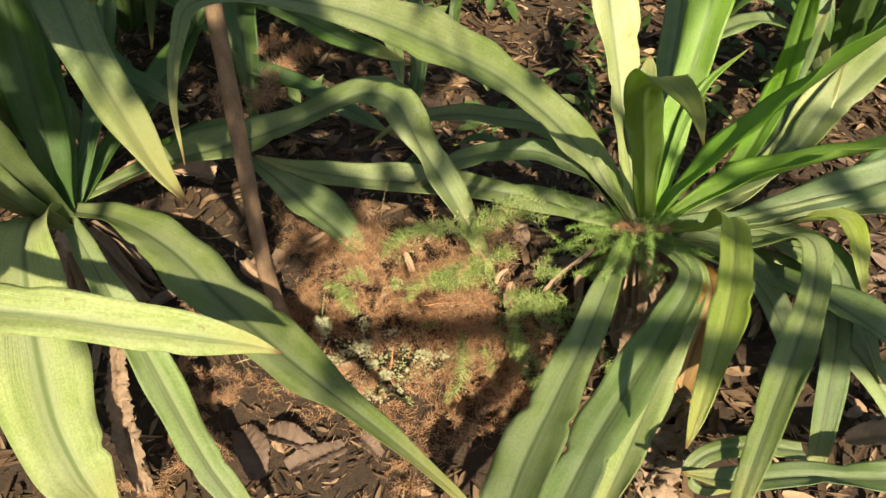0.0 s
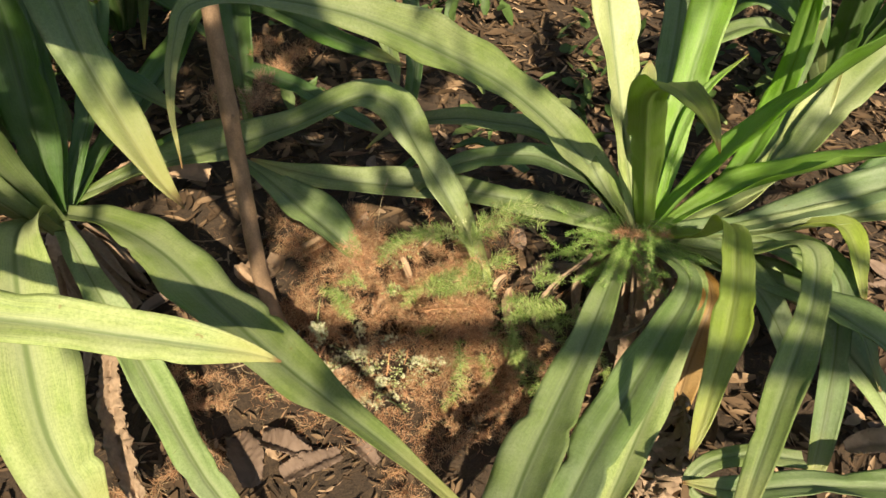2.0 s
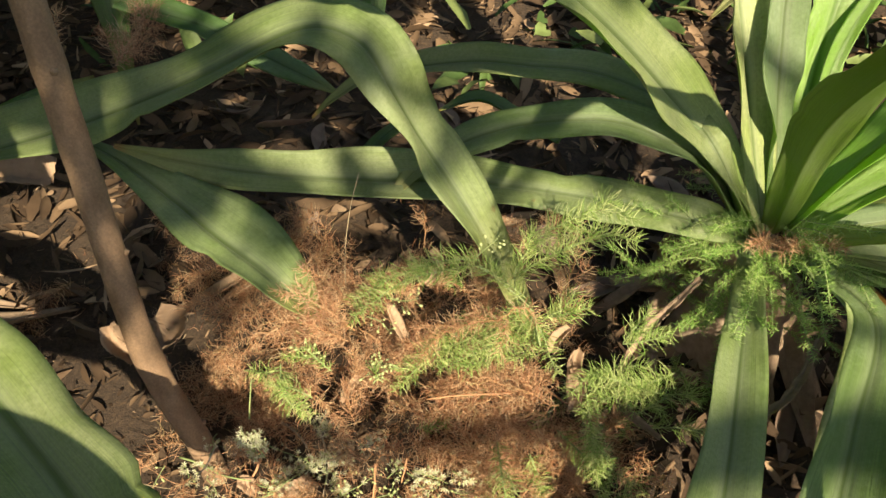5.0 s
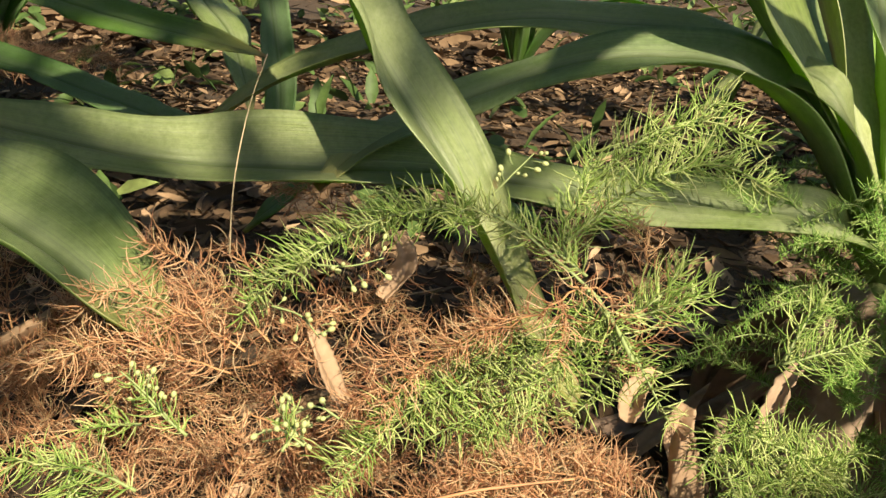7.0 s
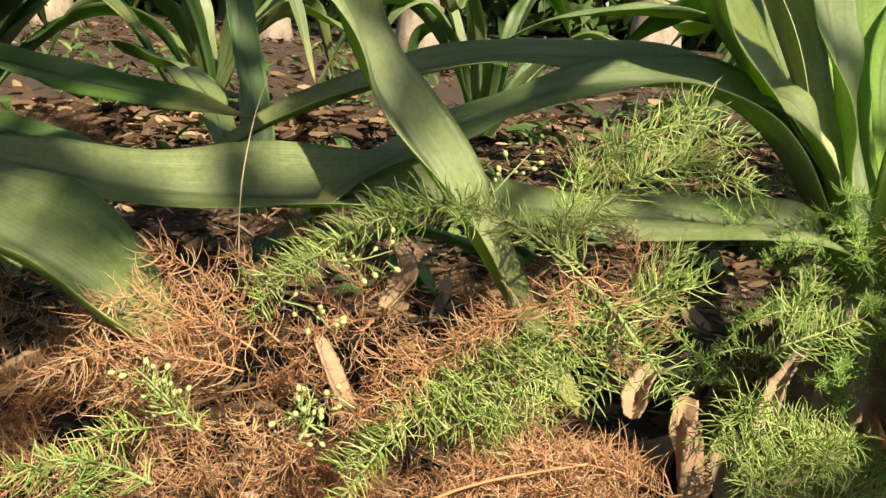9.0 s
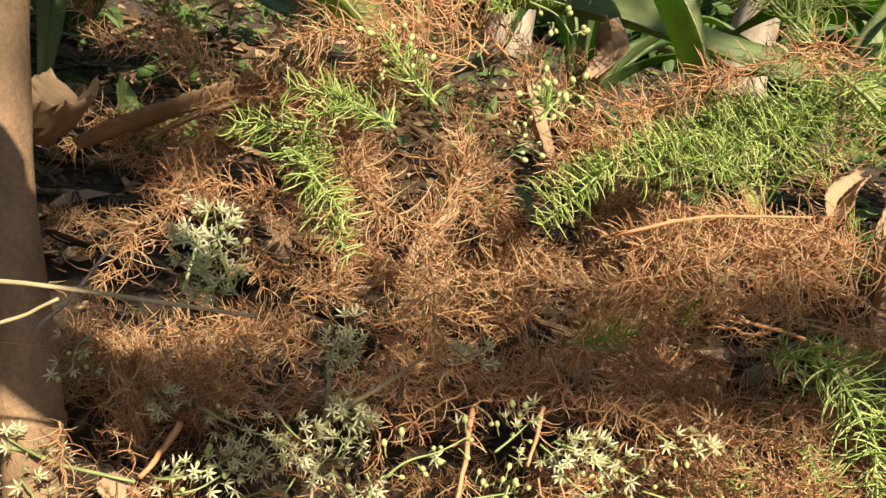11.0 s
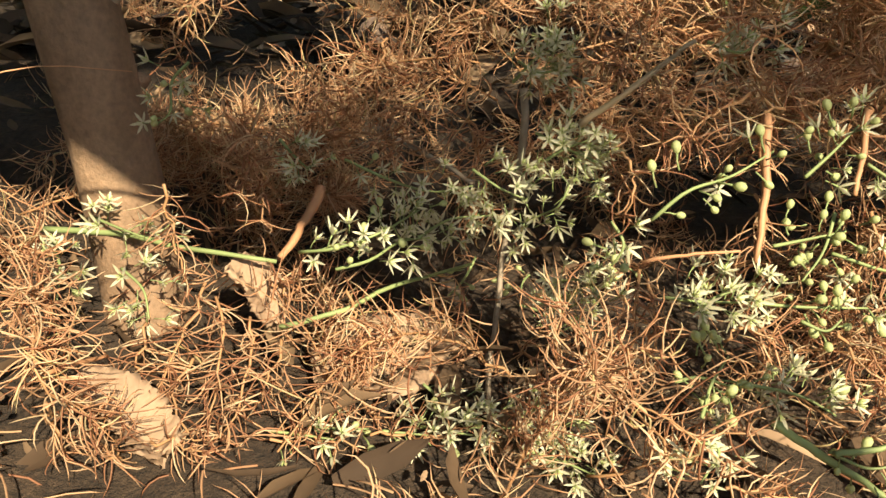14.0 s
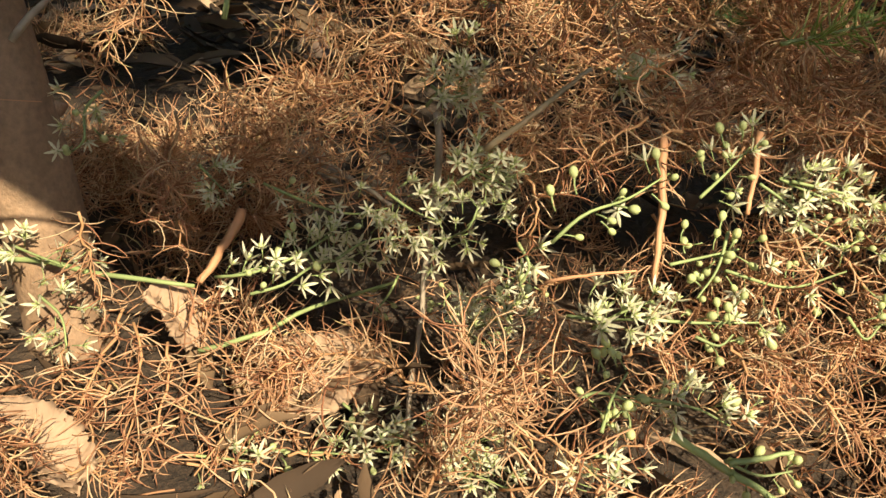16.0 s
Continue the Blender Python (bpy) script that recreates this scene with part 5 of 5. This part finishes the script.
filler(dead_fern, "dry", 24, (-0.30, 0.12), (0.72, 0.87), (0.0, 0.015), 75, 0.016)
filler(dead_fern, "dry", 18, (-0.36, -0.22), (1.02, 1.16), (0.0, 0.10), 76, 0.017)
filler(dead_fern, "dry", 34, (-0.26, -0.06), (1.0, 1.13), (0.10, 0.21), 77, 0.017)
filler(dead_fern, "dry", 8, (-0.30, -0.0), (0.83, 0.96), (0.006, 0.016), 78, 0.017, (0.05, 0.09))
filler(dead_fern, "dry", 12, (-0.48, -0.30), (1.0, 1.28), (0.0, 0.05), 79, 0.018, (0.06, 0.12))
filler(dead_fern, "dry", 26, (-0.46, 0.06), (0.56, 0.82), (0.012, 0.03), 80, 0.016, (0.05, 0.09))
filler(dead_fern, "dry", 9, (-0.47, -0.34), (0.80, 0.90), (0.03, 0.08), 81, 0.016, (0.04, 0.07))
filler(fern, "green", 6, (0.02, 0.22), (0.90, 1.03), (0.10, 0.20), 72, 0.016)
crown_fern = thing("asparagus_fern", "fine emerald asparagus fern round the lily's bulb", "fern", "ferns", (0.33, 1.08, 0.0))


def crown_fronds():
    rng = rng_next()
    for k in range(54):
        w = rng.uniform(-4.0, -0.9)
        o = np.array([math.cos(w), math.sin(w), 0])
        s = rng.uniform(0.05, 0.13)
        h = rng.uniform(0.205, 0.30) if k % 4 else rng.uniform(0.12, 0.2)
        c = np.array([0.335, 1.075, h]) + o * 0.03
        pts = [tuple(c), tuple(c + o * s * 0.5 + [0, 0, s * 0.25]), tuple(c + o * s + [0, 0, s * rng.uniform(-0.25, 0.7)])]
        frond(crown_fern, "fresh", 0.012, pts)


crown_fronds()
raceme(fern, 10, 0, [(0.016, 0.998, 0.327), (0.025, 0.999, 0.337), (0.035, 1.001, 0.347)])
raceme(fern, 9, 0, [(-0.067, 0.976, 0.302), (-0.053, 0.970, 0.304), (-0.039, 0.967, 0.309)])
raceme(fern, 9, 0, [(-0.086, 0.969, 0.286), (-0.074, 0.965, 0.283), (-0.066, 0.959, 0.275)])
raceme(fern, 12, 0, [(-0.128, 0.950, 0.244), (-0.139, 0.956, 0.255), (-0.147, 0.958, 0.263)])
raceme(fern, 9, 0, [(-0.074, 0.925, 0.245), (-0.080, 0.929, 0.248), (-0.087, 0.932, 0.252)])
raceme(fern, 10, 0, [(-0.090, 0.966, 0.218), (-0.082, 0.960, 0.224), (-0.073, 0.958, 0.229)])
raceme(fern, 11, 0, [(-0.138, 0.978, 0.232), (-0.148, 0.990, 0.238), (-0.155, 0.994, 0.243)])
raceme(fern, 9, 0, [(-0.059, 0.935, 0.250), (-0.068, 0.939, 0.254), (-0.078, 0.940, 0.250)])
raceme(fern, 6, 19, [(-0.194, 0.911, 0.151), (-0.202, 0.916, 0.163), (-0.210, 0.922, 0.176)])
raceme(fern, 3, 16, [(-0.189, 0.906, 0.160), (-0.196, 0.911, 0.173), (-0.201, 0.917, 0.188)])
raceme(fern, 5, 3, [(-0.25, 0.969, 0.107), (-0.255, 0.967, 0.101), (-0.255, 0.962, 0.093), (-0.259, 0.96, 0.089)])
raceme(fern, 0, 7, [(-0.282, 0.97, 0.051), (-0.272, 0.961, 0.052), (-0.261, 0.952, 0.053)])
raceme(fern, 3, 5, [(-0.3, 0.979, 0.036), (-0.294, 0.967, 0.034), (-0.292, 0.954, 0.028)])
raceme(fern, 0, 6, [(-0.271, 0.954, 0.041), (-0.263, 0.946, 0.038), (-0.26, 0.938, 0.032)])
raceme(fern, 2, 5, [(-0.222, 0.978, 0.08), (-0.216, 0.974, 0.075), (-0.212, 0.97, 0.073)])
raceme(fern, 2, 7, [(-0.2, 0.968, 0.078), (-0.185, 0.962, 0.074), (-0.171, 0.956, 0.073), (-0.16, 0.946, 0.08)])
raceme(fern, 7, 9, [(-0.214, 0.934, 0.06), (-0.203, 0.926, 0.066), (-0.19, 0.926, 0.072), (-0.177, 0.941, 0.073)])
raceme(fern, 4, 8, [(-0.203, 0.922, 0.061), (-0.193, 0.923, 0.064), (-0.183, 0.934, 0.065), (-0.17, 0.946, 0.061)])
raceme(fern, 2, 8, [(-0.176, 0.942, 0.063), (-0.165, 0.95, 0.066), (-0.152, 0.95, 0.068)])
raceme(fern, 1, 7, [(-0.161, 0.945, 0.086), (-0.153, 0.938, 0.083), (-0.146, 0.936, 0.081)])
raceme(fern, 0, 9, [(-0.141, 0.957, 0.055), (-0.14, 0.94, 0.072), (-0.138, 0.924, 0.084), (-0.136, 0.924, 0.091)])
raceme(fern, 0, 12, [(-0.143, 0.944, 0.1), (-0.137, 0.939, 0.098), (-0.132, 0.932, 0.098), (-0.128, 0.926, 0.098)])
raceme(fern, 0, 8, [(-0.14, 0.938, 0.093), (-0.136, 0.937, 0.097), (-0.129, 0.934, 0.102)])
raceme(fern, 0, 11, [(-0.147, 0.966, 0.109), (-0.142, 0.964, 0.117), (-0.135, 0.964, 0.123), (-0.137, 0.968, 0.127)])
raceme(fern, 0, 8, [(-0.146, 0.967, 0.116), (-0.14, 0.962, 0.114), (-0.131, 0.96, 0.117)])
raceme(fern, 0, 10, [(-0.129, 0.946, 0.04), (-0.127, 0.933, 0.054), (-0.125, 0.919, 0.06), (-0.124, 0.909, 0.059)])
raceme(fern, 0, 8, [(-0.125, 0.944, 0.034), (-0.124, 0.928, 0.048), (-0.122, 0.915, 0.059)])
raceme(fern, 4, 6, [(-0.127, 0.979, 0.016), (-0.121, 0.976, 0.016), (-0.114, 0.961, 0.016)])
raceme(fern, 5, 0, [(-0.149, 0.973, 0.04), (-0.154, 0.965, 0.035), (-0.161, 0.956, 0.033)])
raceme(fern, 4, 0, [(-0.128, 0.97, 0.035), (-0.13, 0.97, 0.032), (-0.131, 0.968, 0.029)])
raceme(fern, 2, 9, [(-0.173, 0.92, 0.021), (-0.163, 0.913, 0.017), (-0.152, 0.907, 0.016)])
raceme(fern, 2, 9, [(-0.152, 0.904, 0.016), (-0.143, 0.904, 0.016), (-0.132, 0.896, 0.016)])
raceme(fern, 1, 8, [(-0.145, 0.911, 0.016), (-0.136, 0.903, 0.018), (-0.128, 0.889, 0.016)])
raceme(fern, 3, 5, [(-0.175, 0.905, 0.016), (-0.163, 0.902, 0.016), (-0.156, 0.9, 0.016)])
raceme(fern, 6, 0, [(-0.211, 0.906, 0.016), (-0.201, 0.904, 0.016), (-0.191, 0.904, 0.016)])
raceme(fern, 12, 1, [(-0.122, 0.895, 0.094), (-0.114, 0.895, 0.103), (-0.1, 0.9, 0.106), (-0.085, 0.908, 0.111)])
raceme(fern, 10, 0, [(-0.068, 0.897, 0.098), (-0.072, 0.891, 0.089), (-0.079, 0.886, 0.082)])
raceme(fern, 10, 0, [(-0.086, 0.893, 0.089), (-0.076, 0.894, 0.091), (-0.065, 0.894, 0.094)])
raceme(fern, 3, 8, [(-0.115, 0.891, 0.073), (-0.105, 0.889, 0.073), (-0.092, 0.886, 0.075)])
raceme(fern, 1, 6, [(-0.108, 0.887, 0.071), (-0.1, 0.889, 0.075), (-0.091, 0.888, 0.08)])
raceme(fern, 8, 1, [(-0.091, 0.884, 0.076), (-0.08, 0.881, 0.077), (-0.063, 0.878, 0.079)])
raceme(fern, 6, 0, [(-0.082, 0.877, 0.075), (-0.076, 0.874, 0.074), (-0.072, 0.875, 0.077)])
raceme(fern, 11, 0, [(-0.11, 0.864, 0.053), (-0.105, 0.872, 0.058), (-0.1, 0.876, 0.064)])
raceme(fern, 6, 1, [(-0.112, 0.878, 0.054), (-0.106, 0.876, 0.057), (-0.098, 0.869, 0.058)])
raceme(fern, 1, 8, [(-0.096, 0.869, 0.06), (-0.082, 0.867, 0.058), (-0.072, 0.864, 0.054)])
raceme(fern, 1, 6, [(-0.112, 0.862, 0.047), (-0.105, 0.86, 0.046), (-0.109, 0.857, 0.037)])
raceme(fern, 3, 5, [(-0.055, 0.908, 0.109), (-0.049, 0.904, 0.106), (-0.045, 0.9, 0.103)])
raceme(fern, 9, 0, [(-0.074, 0.859, 0.046), (-0.064, 0.856, 0.043), (-0.055, 0.855, 0.045)])
raceme(fern, 4, 3, [(-0.126, 0.911, 0.086), (-0.123, 0.906, 0.081), (-0.125, 0.906, 0.074)])
raceme(fern, 1, 8, [(-0.102, 0.929, 0.135), (-0.092, 0.928, 0.133), (-0.082, 0.933, 0.137)])
raceme(fern, 2, 7, [(-0.049, 0.908, 0.111), (-0.039, 0.905, 0.108), (-0.025, 0.9, 0.105)])
raceme(fern, 5, 3, [(-0.044, 0.898, 0.1), (-0.034, 0.893, 0.096), (-0.024, 0.893, 0.1)])
raceme(fern, 6, 0, [(-0.035, 0.878, 0.081), (-0.03, 0.874, 0.076), (-0.026, 0.875, 0.08)])
raceme(fern, 8, 4, [(-0.075, 0.905, 0.105), (-0.066, 0.909, 0.112), (-0.059, 0.912, 0.119)])
raceme(fern, 3, 8, [(-0.046, 0.906, 0.111), (-0.028, 0.901, 0.109), (-0.014, 0.894, 0.105)])
raceme(fern, 4, 7, [(-0.01, 0.897, 0.125), (0.004, 0.888, 0.122), (0.013, 0.888, 0.129)])
raceme(fern, 6, 4, [(-0.014, 0.888, 0.103), (-0.0, 0.882, 0.104), (0.011, 0.881, 0.112)])
raceme(fern, 4, 5, [(-0.07, 0.89, 0.089), (-0.051, 0.886, 0.086), (-0.033, 0.887, 0.091)])
raceme(fern, 6, 0, [(-0.317, 0.972, 0.046), (-0.324, 0.962, 0.04), (-0.332, 0.951, 0.031)])
raceme(fern, 4, 0, [(-0.302, 0.885, 0.041), (-0.294, 0.882, 0.035), (-0.291, 0.882, 0.034)])
raceme(fern, 2, 6, [(-0.22, 0.903, 0.016), (-0.21, 0.901, 0.016), (-0.201, 0.899, 0.016)])
raceme(fern, 1, 6, [(-0.187, 0.903, 0.016), (-0.18, 0.902, 0.016), (-0.173, 0.901, 0.016)])
raceme(fern, 1, 7, [(-0.146, 0.895, 0.016), (-0.135, 0.89, 0.016), (-0.125, 0.883, 0.016)])


def fallen_needles():
    """Dropped needles and broken threads lying under the fern."""
    rng = rng_next()
    n = 1500
    at = np.stack([rng.uniform(-0.34, 0.24, n), rng.uniform(0.78, 1.2, n), np.zeros(n)], 1)
    at[:, 2] = [ground_height(x, y) for x, y in at[:, :2]] + rng.uniform(0.002, 0.03, n)
    ways = rng.normal(size=(n, 3)) * [1, 1, 0.35]
    v, f = needles(at, ways, rng.uniform(0.010, 0.022, n), rng.uniform(0.2, 2.0, n), 0.00035, rng)
    tagged(new("fallen_needles", mesh_of("fallen_needles", v, f, NEEDLE["dry"])), "dropped brown needles lying under the fern", "litter", kind="stuff")


fallen_needles()

# ---- stalks and dead leaves ----
twig('straw', 0.00100, [(-0.336, 0.842, 0.162), (-0.322, 0.842, 0.168), (-0.295, 0.843, 0.179), (-0.259, 0.839, 0.182), (-0.220, 0.834, 0.184), (-0.181, 0.829, 0.185)])
twig('straw', 0.00050, [(-0.321, 0.842, 0.168), (-0.341, 0.895, 0.134), (-0.332, 0.886, 0.104), (-0.319, 0.889, 0.092), (-0.294, 0.897, 0.093)])
twig('straw', 0.00045, [(-0.344, 0.904, 0.140), (-0.330, 0.916, 0.122), (-0.314, 0.917, 0.105), (-0.294, 0.924, 0.079)])
twig('straw', 0.00040, [(-0.360, 0.913, 0.107), (-0.350, 0.903, 0.088), (-0.336, 0.893, 0.069), (-0.326, 0.887, 0.059)])
twig('dryred', 0.00100, [(0.093, 0.891, 0.176), (0.055, 0.907, 0.179), (0.020, 0.920, 0.176)])
twig('dryred', 0.00090, [(-0.034, 0.934, 0.199), (-0.003, 0.926, 0.214), (0.043, 0.918, 0.224)])
twig('green', 0.00110, [(0.069, 0.934, 0.273), (0.064, 0.967, 0.287), (0.046, 0.978, 0.301), (0.031, 0.987, 0.312), (0.015, 0.994, 0.319)])
twig('dryred', 0.00160, [(0.040, 0.992, 0.155), (0.067, 0.983, 0.152), (0.092, 0.968, 0.153), (0.115, 0.950, 0.148), (0.124, 0.944, 0.152)])
twig('straw', 0.00040, [(-0.104, 1.001, 0.297), (-0.102, 1.023, 0.324), (-0.095, 1.045, 0.354), (-0.086, 1.064, 0.376)])
twig('straw', 0.00060, [(-0.247, 0.790, 0.188), (-0.233, 0.789, 0.194), (-0.223, 0.788, 0.201)])
twig('green', 0.00100, [(-0.213, 0.969, 0.132), (-0.211, 0.976, 0.147), (-0.207, 0.991, 0.170)])
twig('dryred', 0.00035, [(-0.348, 0.949, 0.116), (-0.326, 0.944, 0.102), (-0.299, 0.934, 0.078), (-0.286, 0.934, 0.070)])
twig('dryred', 0.00030, [(-0.352, 0.938, 0.092), (-0.320, 0.942, 0.099), (-0.290, 0.948, 0.108), (-0.264, 0.954, 0.107)])
twig('dryred', 0.00035, [(-0.319, 0.917, 0.037), (-0.310, 0.927, 0.049), (-0.302, 0.937, 0.060)])
twig('dryred', 0.00030, [(-0.349, 0.937, 0.068), (-0.329, 0.933, 0.067), (-0.308, 0.938, 0.071)])
twig('twig', 0.00090, [(-0.257, 0.906, 0.137), (-0.246, 0.909, 0.151), (-0.235, 0.919, 0.169)])
twig('twig', 0.00140, [(-0.144, 0.964, 0.108), (-0.141, 0.963, 0.09), (-0.14, 0.968, 0.046), (-0.141, 0.961, 0.024), (-0.149, 0.928, 0.016), (-0.154, 0.9, 0.016)])
twig('straw', 0.00110, [(-0.135, 0.927, 0.109), (-0.123, 0.922, 0.123), (-0.11, 0.92, 0.137)])
twig('green', 0.00120, [(-0.305, 0.986, 0.038), (-0.273, 0.967, 0.047), (-0.253, 0.952, 0.051), (-0.221, 0.942, 0.052)])
twig('green', 0.00090, [(-0.219, 0.93, 0.035), (-0.198, 0.931, 0.042), (-0.184, 0.943, 0.043), (-0.152, 0.964, 0.042)])
twig('dryred', 0.00140, [(-0.086, 0.915, 0.119), (-0.088, 0.902, 0.103), (-0.091, 0.89, 0.085)])
twig('dryred', 0.00120, [(-0.054, 0.917, 0.122), (-0.057, 0.909, 0.112), (-0.061, 0.901, 0.102)])
twig('twig', 0.00130, [(-0.187, 0.995, 0.08), (-0.168, 0.979, 0.076), (-0.157, 0.96, 0.075)])
twig('dryred', 0.00200, [(-0.207, 0.973, 0.065), (-0.213, 0.96, 0.057), (-0.22, 0.948, 0.05)])
twig('dryred', 0.00090, [(-0.275, 0.887, 0.048), (-0.272, 0.901, 0.041), (-0.267, 0.913, 0.035)])
twig('dryred', 0.00060, [(-0.122, 0.894, 0.082), (-0.111, 0.89, 0.087), (-0.099, 0.887, 0.09)])
twig('green', 0.00140, [(-0.088, 0.866, 0.05), (-0.074, 0.861, 0.043), (-0.052, 0.852, 0.033)])
twig('green', 0.00100, [(-0.074, 0.857, 0.047), (-0.066, 0.856, 0.049), (-0.056, 0.856, 0.051)])

dead_leaf(0.022, 0.35, [(-0.207, 1.104, 0.212), (-0.234, 1.100, 0.195), (-0.263, 1.097, 0.179), (-0.289, 1.093, 0.163)])
dead_leaf(0.010, 0.20, [(-0.205, 1.095, 0.203), (-0.229, 1.092, 0.191), (-0.253, 1.088, 0.173)])
dead_leaf(0.015, 0.40, [(-0.066, 1.012, 0.250), (-0.060, 1.006, 0.236), (-0.053, 0.999, 0.222), (-0.045, 0.992, 0.205)])
dead_leaf(0.017, 0.45, [(0.102, 0.932, 0.232), (0.104, 0.934, 0.214), (0.107, 0.936, 0.196), (0.110, 0.938, 0.176)])
dead_leaf(0.022, 0.50, [(0.050, 1.245, 0.290), (0.058, 1.250, 0.272), (0.066, 1.262, 0.250)])
dead_leaf(0.018, 0.50, [(0.116, 0.958, 0.231), (0.113, 0.953, 0.209), (0.118, 0.945, 0.189), (0.113, 0.933, 0.162)])
dead_leaf(0.014, 0.40, [(-0.097, 0.973, 0.188), (-0.106, 0.966, 0.175), (-0.114, 0.959, 0.164)])
dead_leaf(0.016, 0.50, [(0.110, 0.980, 0.238), (0.097, 0.974, 0.225), (0.092, 0.968, 0.216)])
dead_leaf(0.014, 0.50, [(-0.019, 1.048, 0.288), (-0.015, 1.037, 0.271), (-0.027, 1.030, 0.257)])
dead_leaf(0.055, 0.35, [(-0.345, 0.810, 0.020), (-0.318, 0.765, 0.034), (-0.300, 0.715, 0.022)], brown=True)
dead_leaf(0.045, 0.45, [(-0.300, 0.800, 0.024), (-0.262, 0.782, 0.040), (-0.215, 0.768, 0.026)], brown=True)
dead_leaf(0.050, 0.30, [(-0.255, 0.735, 0.018), (-0.212, 0.752, 0.030), (-0.165, 0.780, 0.020)], brown=True)
dead_leaf(0.035, 0.40, [(-0.150, 0.800, 0.018), (-0.130, 0.786, 0.028), (-0.105, 0.760, 0.018)], brown=True)
dead_leaf(0.060, 0.30, [(-0.309, 0.825, 0.002), (-0.237, 0.787, -0.009), (-0.177, 0.748, -0.036)])
dead_leaf(0.050, 0.30, [(-0.267, 0.725, -0.016), (-0.192, 0.738, -0.002), (-0.138, 0.775, 0.008)])
dead_leaf(0.070, 0.30, [(-0.648, 1.208, 0.222), (-0.573, 1.230, 0.246), (-0.487, 1.237, 0.254), (-0.434, 1.230, 0.246)])
dead_leaf(0.080, 0.30, [(0.309, 0.639, 0.097), (0.348, 0.743, 0.090), (0.380, 0.829, 0.109)], husk=True)
dead_leaf(0.034, 0.50, [(-0.517, 0.853, 0.209), (-0.497, 0.761, 0.184), (-0.460, 0.674, 0.163), (-0.428, 0.624, 0.139)], husk=True)
dead_leaf(0.030, 0.40, [(0.342, 1.006, 0.117), (0.334, 0.963, 0.090), (0.312, 0.910, 0.067)], husk=True)
dead_leaf(0.060, 0.20, [(0.514, 0.895, -0.037), (0.572, 0.937, -0.023), (0.640, 0.980, -0.007)], husk=True)
dead_leaf(0.030, 0.50, [(-0.345, 1.059, 0.186), (-0.320, 1.031, 0.181), (-0.306, 1.015, 0.175), (-0.297, 1.024, 0.173)])
dead_leaf(0.040, 0.50, [(-0.286, 1.073, 0.196), (-0.289, 1.048, 0.184), (-0.307, 1.029, 0.184), (-0.331, 1.047, 0.190)])
dead_leaf(0.026, 0.50, [(-0.359, 1.061, 0.183), (-0.348, 1.044, 0.173), (-0.329, 1.026, 0.163)])
dead_leaf(0.011, 0.50, [(0.262, 1.039, 0.232), (0.190, 0.985, 0.203), (0.159, 0.932, 0.176), (0.195, 0.899, 0.155)], husk=True)
dead_leaf(0.011, 0.50, [(0.399, 0.999, 0.189), (0.331, 0.925, 0.169), (0.251, 0.893, 0.163)], husk=True)
dead_leaf(0.045, 0.30, [(0.669, 0.771, 0.048), (0.726, 0.778, 0.054), (0.800, 0.774, 0.051)])
dead_leaf(0.024, 0.30, [(-0.275, 0.905, 0.031), (-0.264, 0.904, 0.024), (-0.254, 0.899, 0.016), (-0.249, 0.892, 0.016)])
dead_leaf(0.022, 0.30, [(-0.236, 0.946, 0.048), (-0.227, 0.944, 0.041), (-0.221, 0.939, 0.031)])
dead_leaf(0.034, 0.40, [(-0.204, 0.924, 0.016), (-0.182, 0.936, 0.016), (-0.157, 0.956, 0.019)])


def strewn_leaves():
    """Fallen leaves lying about on the soil."""
    rng = rng_next()
    shapes = []
    for k in range(6):
        long, wide = rng.uniform(0.06, 0.12), rng.uniform(0.022, 0.042)
        rows = [(long * u, 0.010 * math.sin(4 * u + k), 0.35 * long * (u - 0.5) ** 2, wide * q) for u, q in ((0, 0.12), (0.2, 0.7), (0.45, 1.0), (0.7, 0.85), (0.9, 0.4), (1.0, 0.05))]
        v, f, uv = strap(rows, 5000 + k, channel=rng.uniform(-0.25, 0.45), wave=0.25, thick=0.0006, cols=9)
        shapes.append(mesh_of("fallen_leaf", v, f, FALLEN, uvs=uv))
    for k in range(84):
        x, y = rng.uniform(-0.75, 1.0), rng.uniform(0.35, 1.75)
        if k < 22:
            x, y = rng.uniform(-0.34, 0.10), rng.uniform(0.46, 0.575)
        if -0.5 < x < 0.2 and 0.58 < y < 1.16:
            continue
        ob = new("fallen_leaf", shapes[k % 6])
        ob.location = (x, y, ground_height(x, y) + 0.012)
        ob.rotation_euler = (rng.normal(0, 0.35), rng.normal(0, 0.15), rng.uniform(0, 6.3))
        tagged(ob, "curled brown dead leaf lying on the soil", "leaf", "dead leaves")


strewn_leaves()
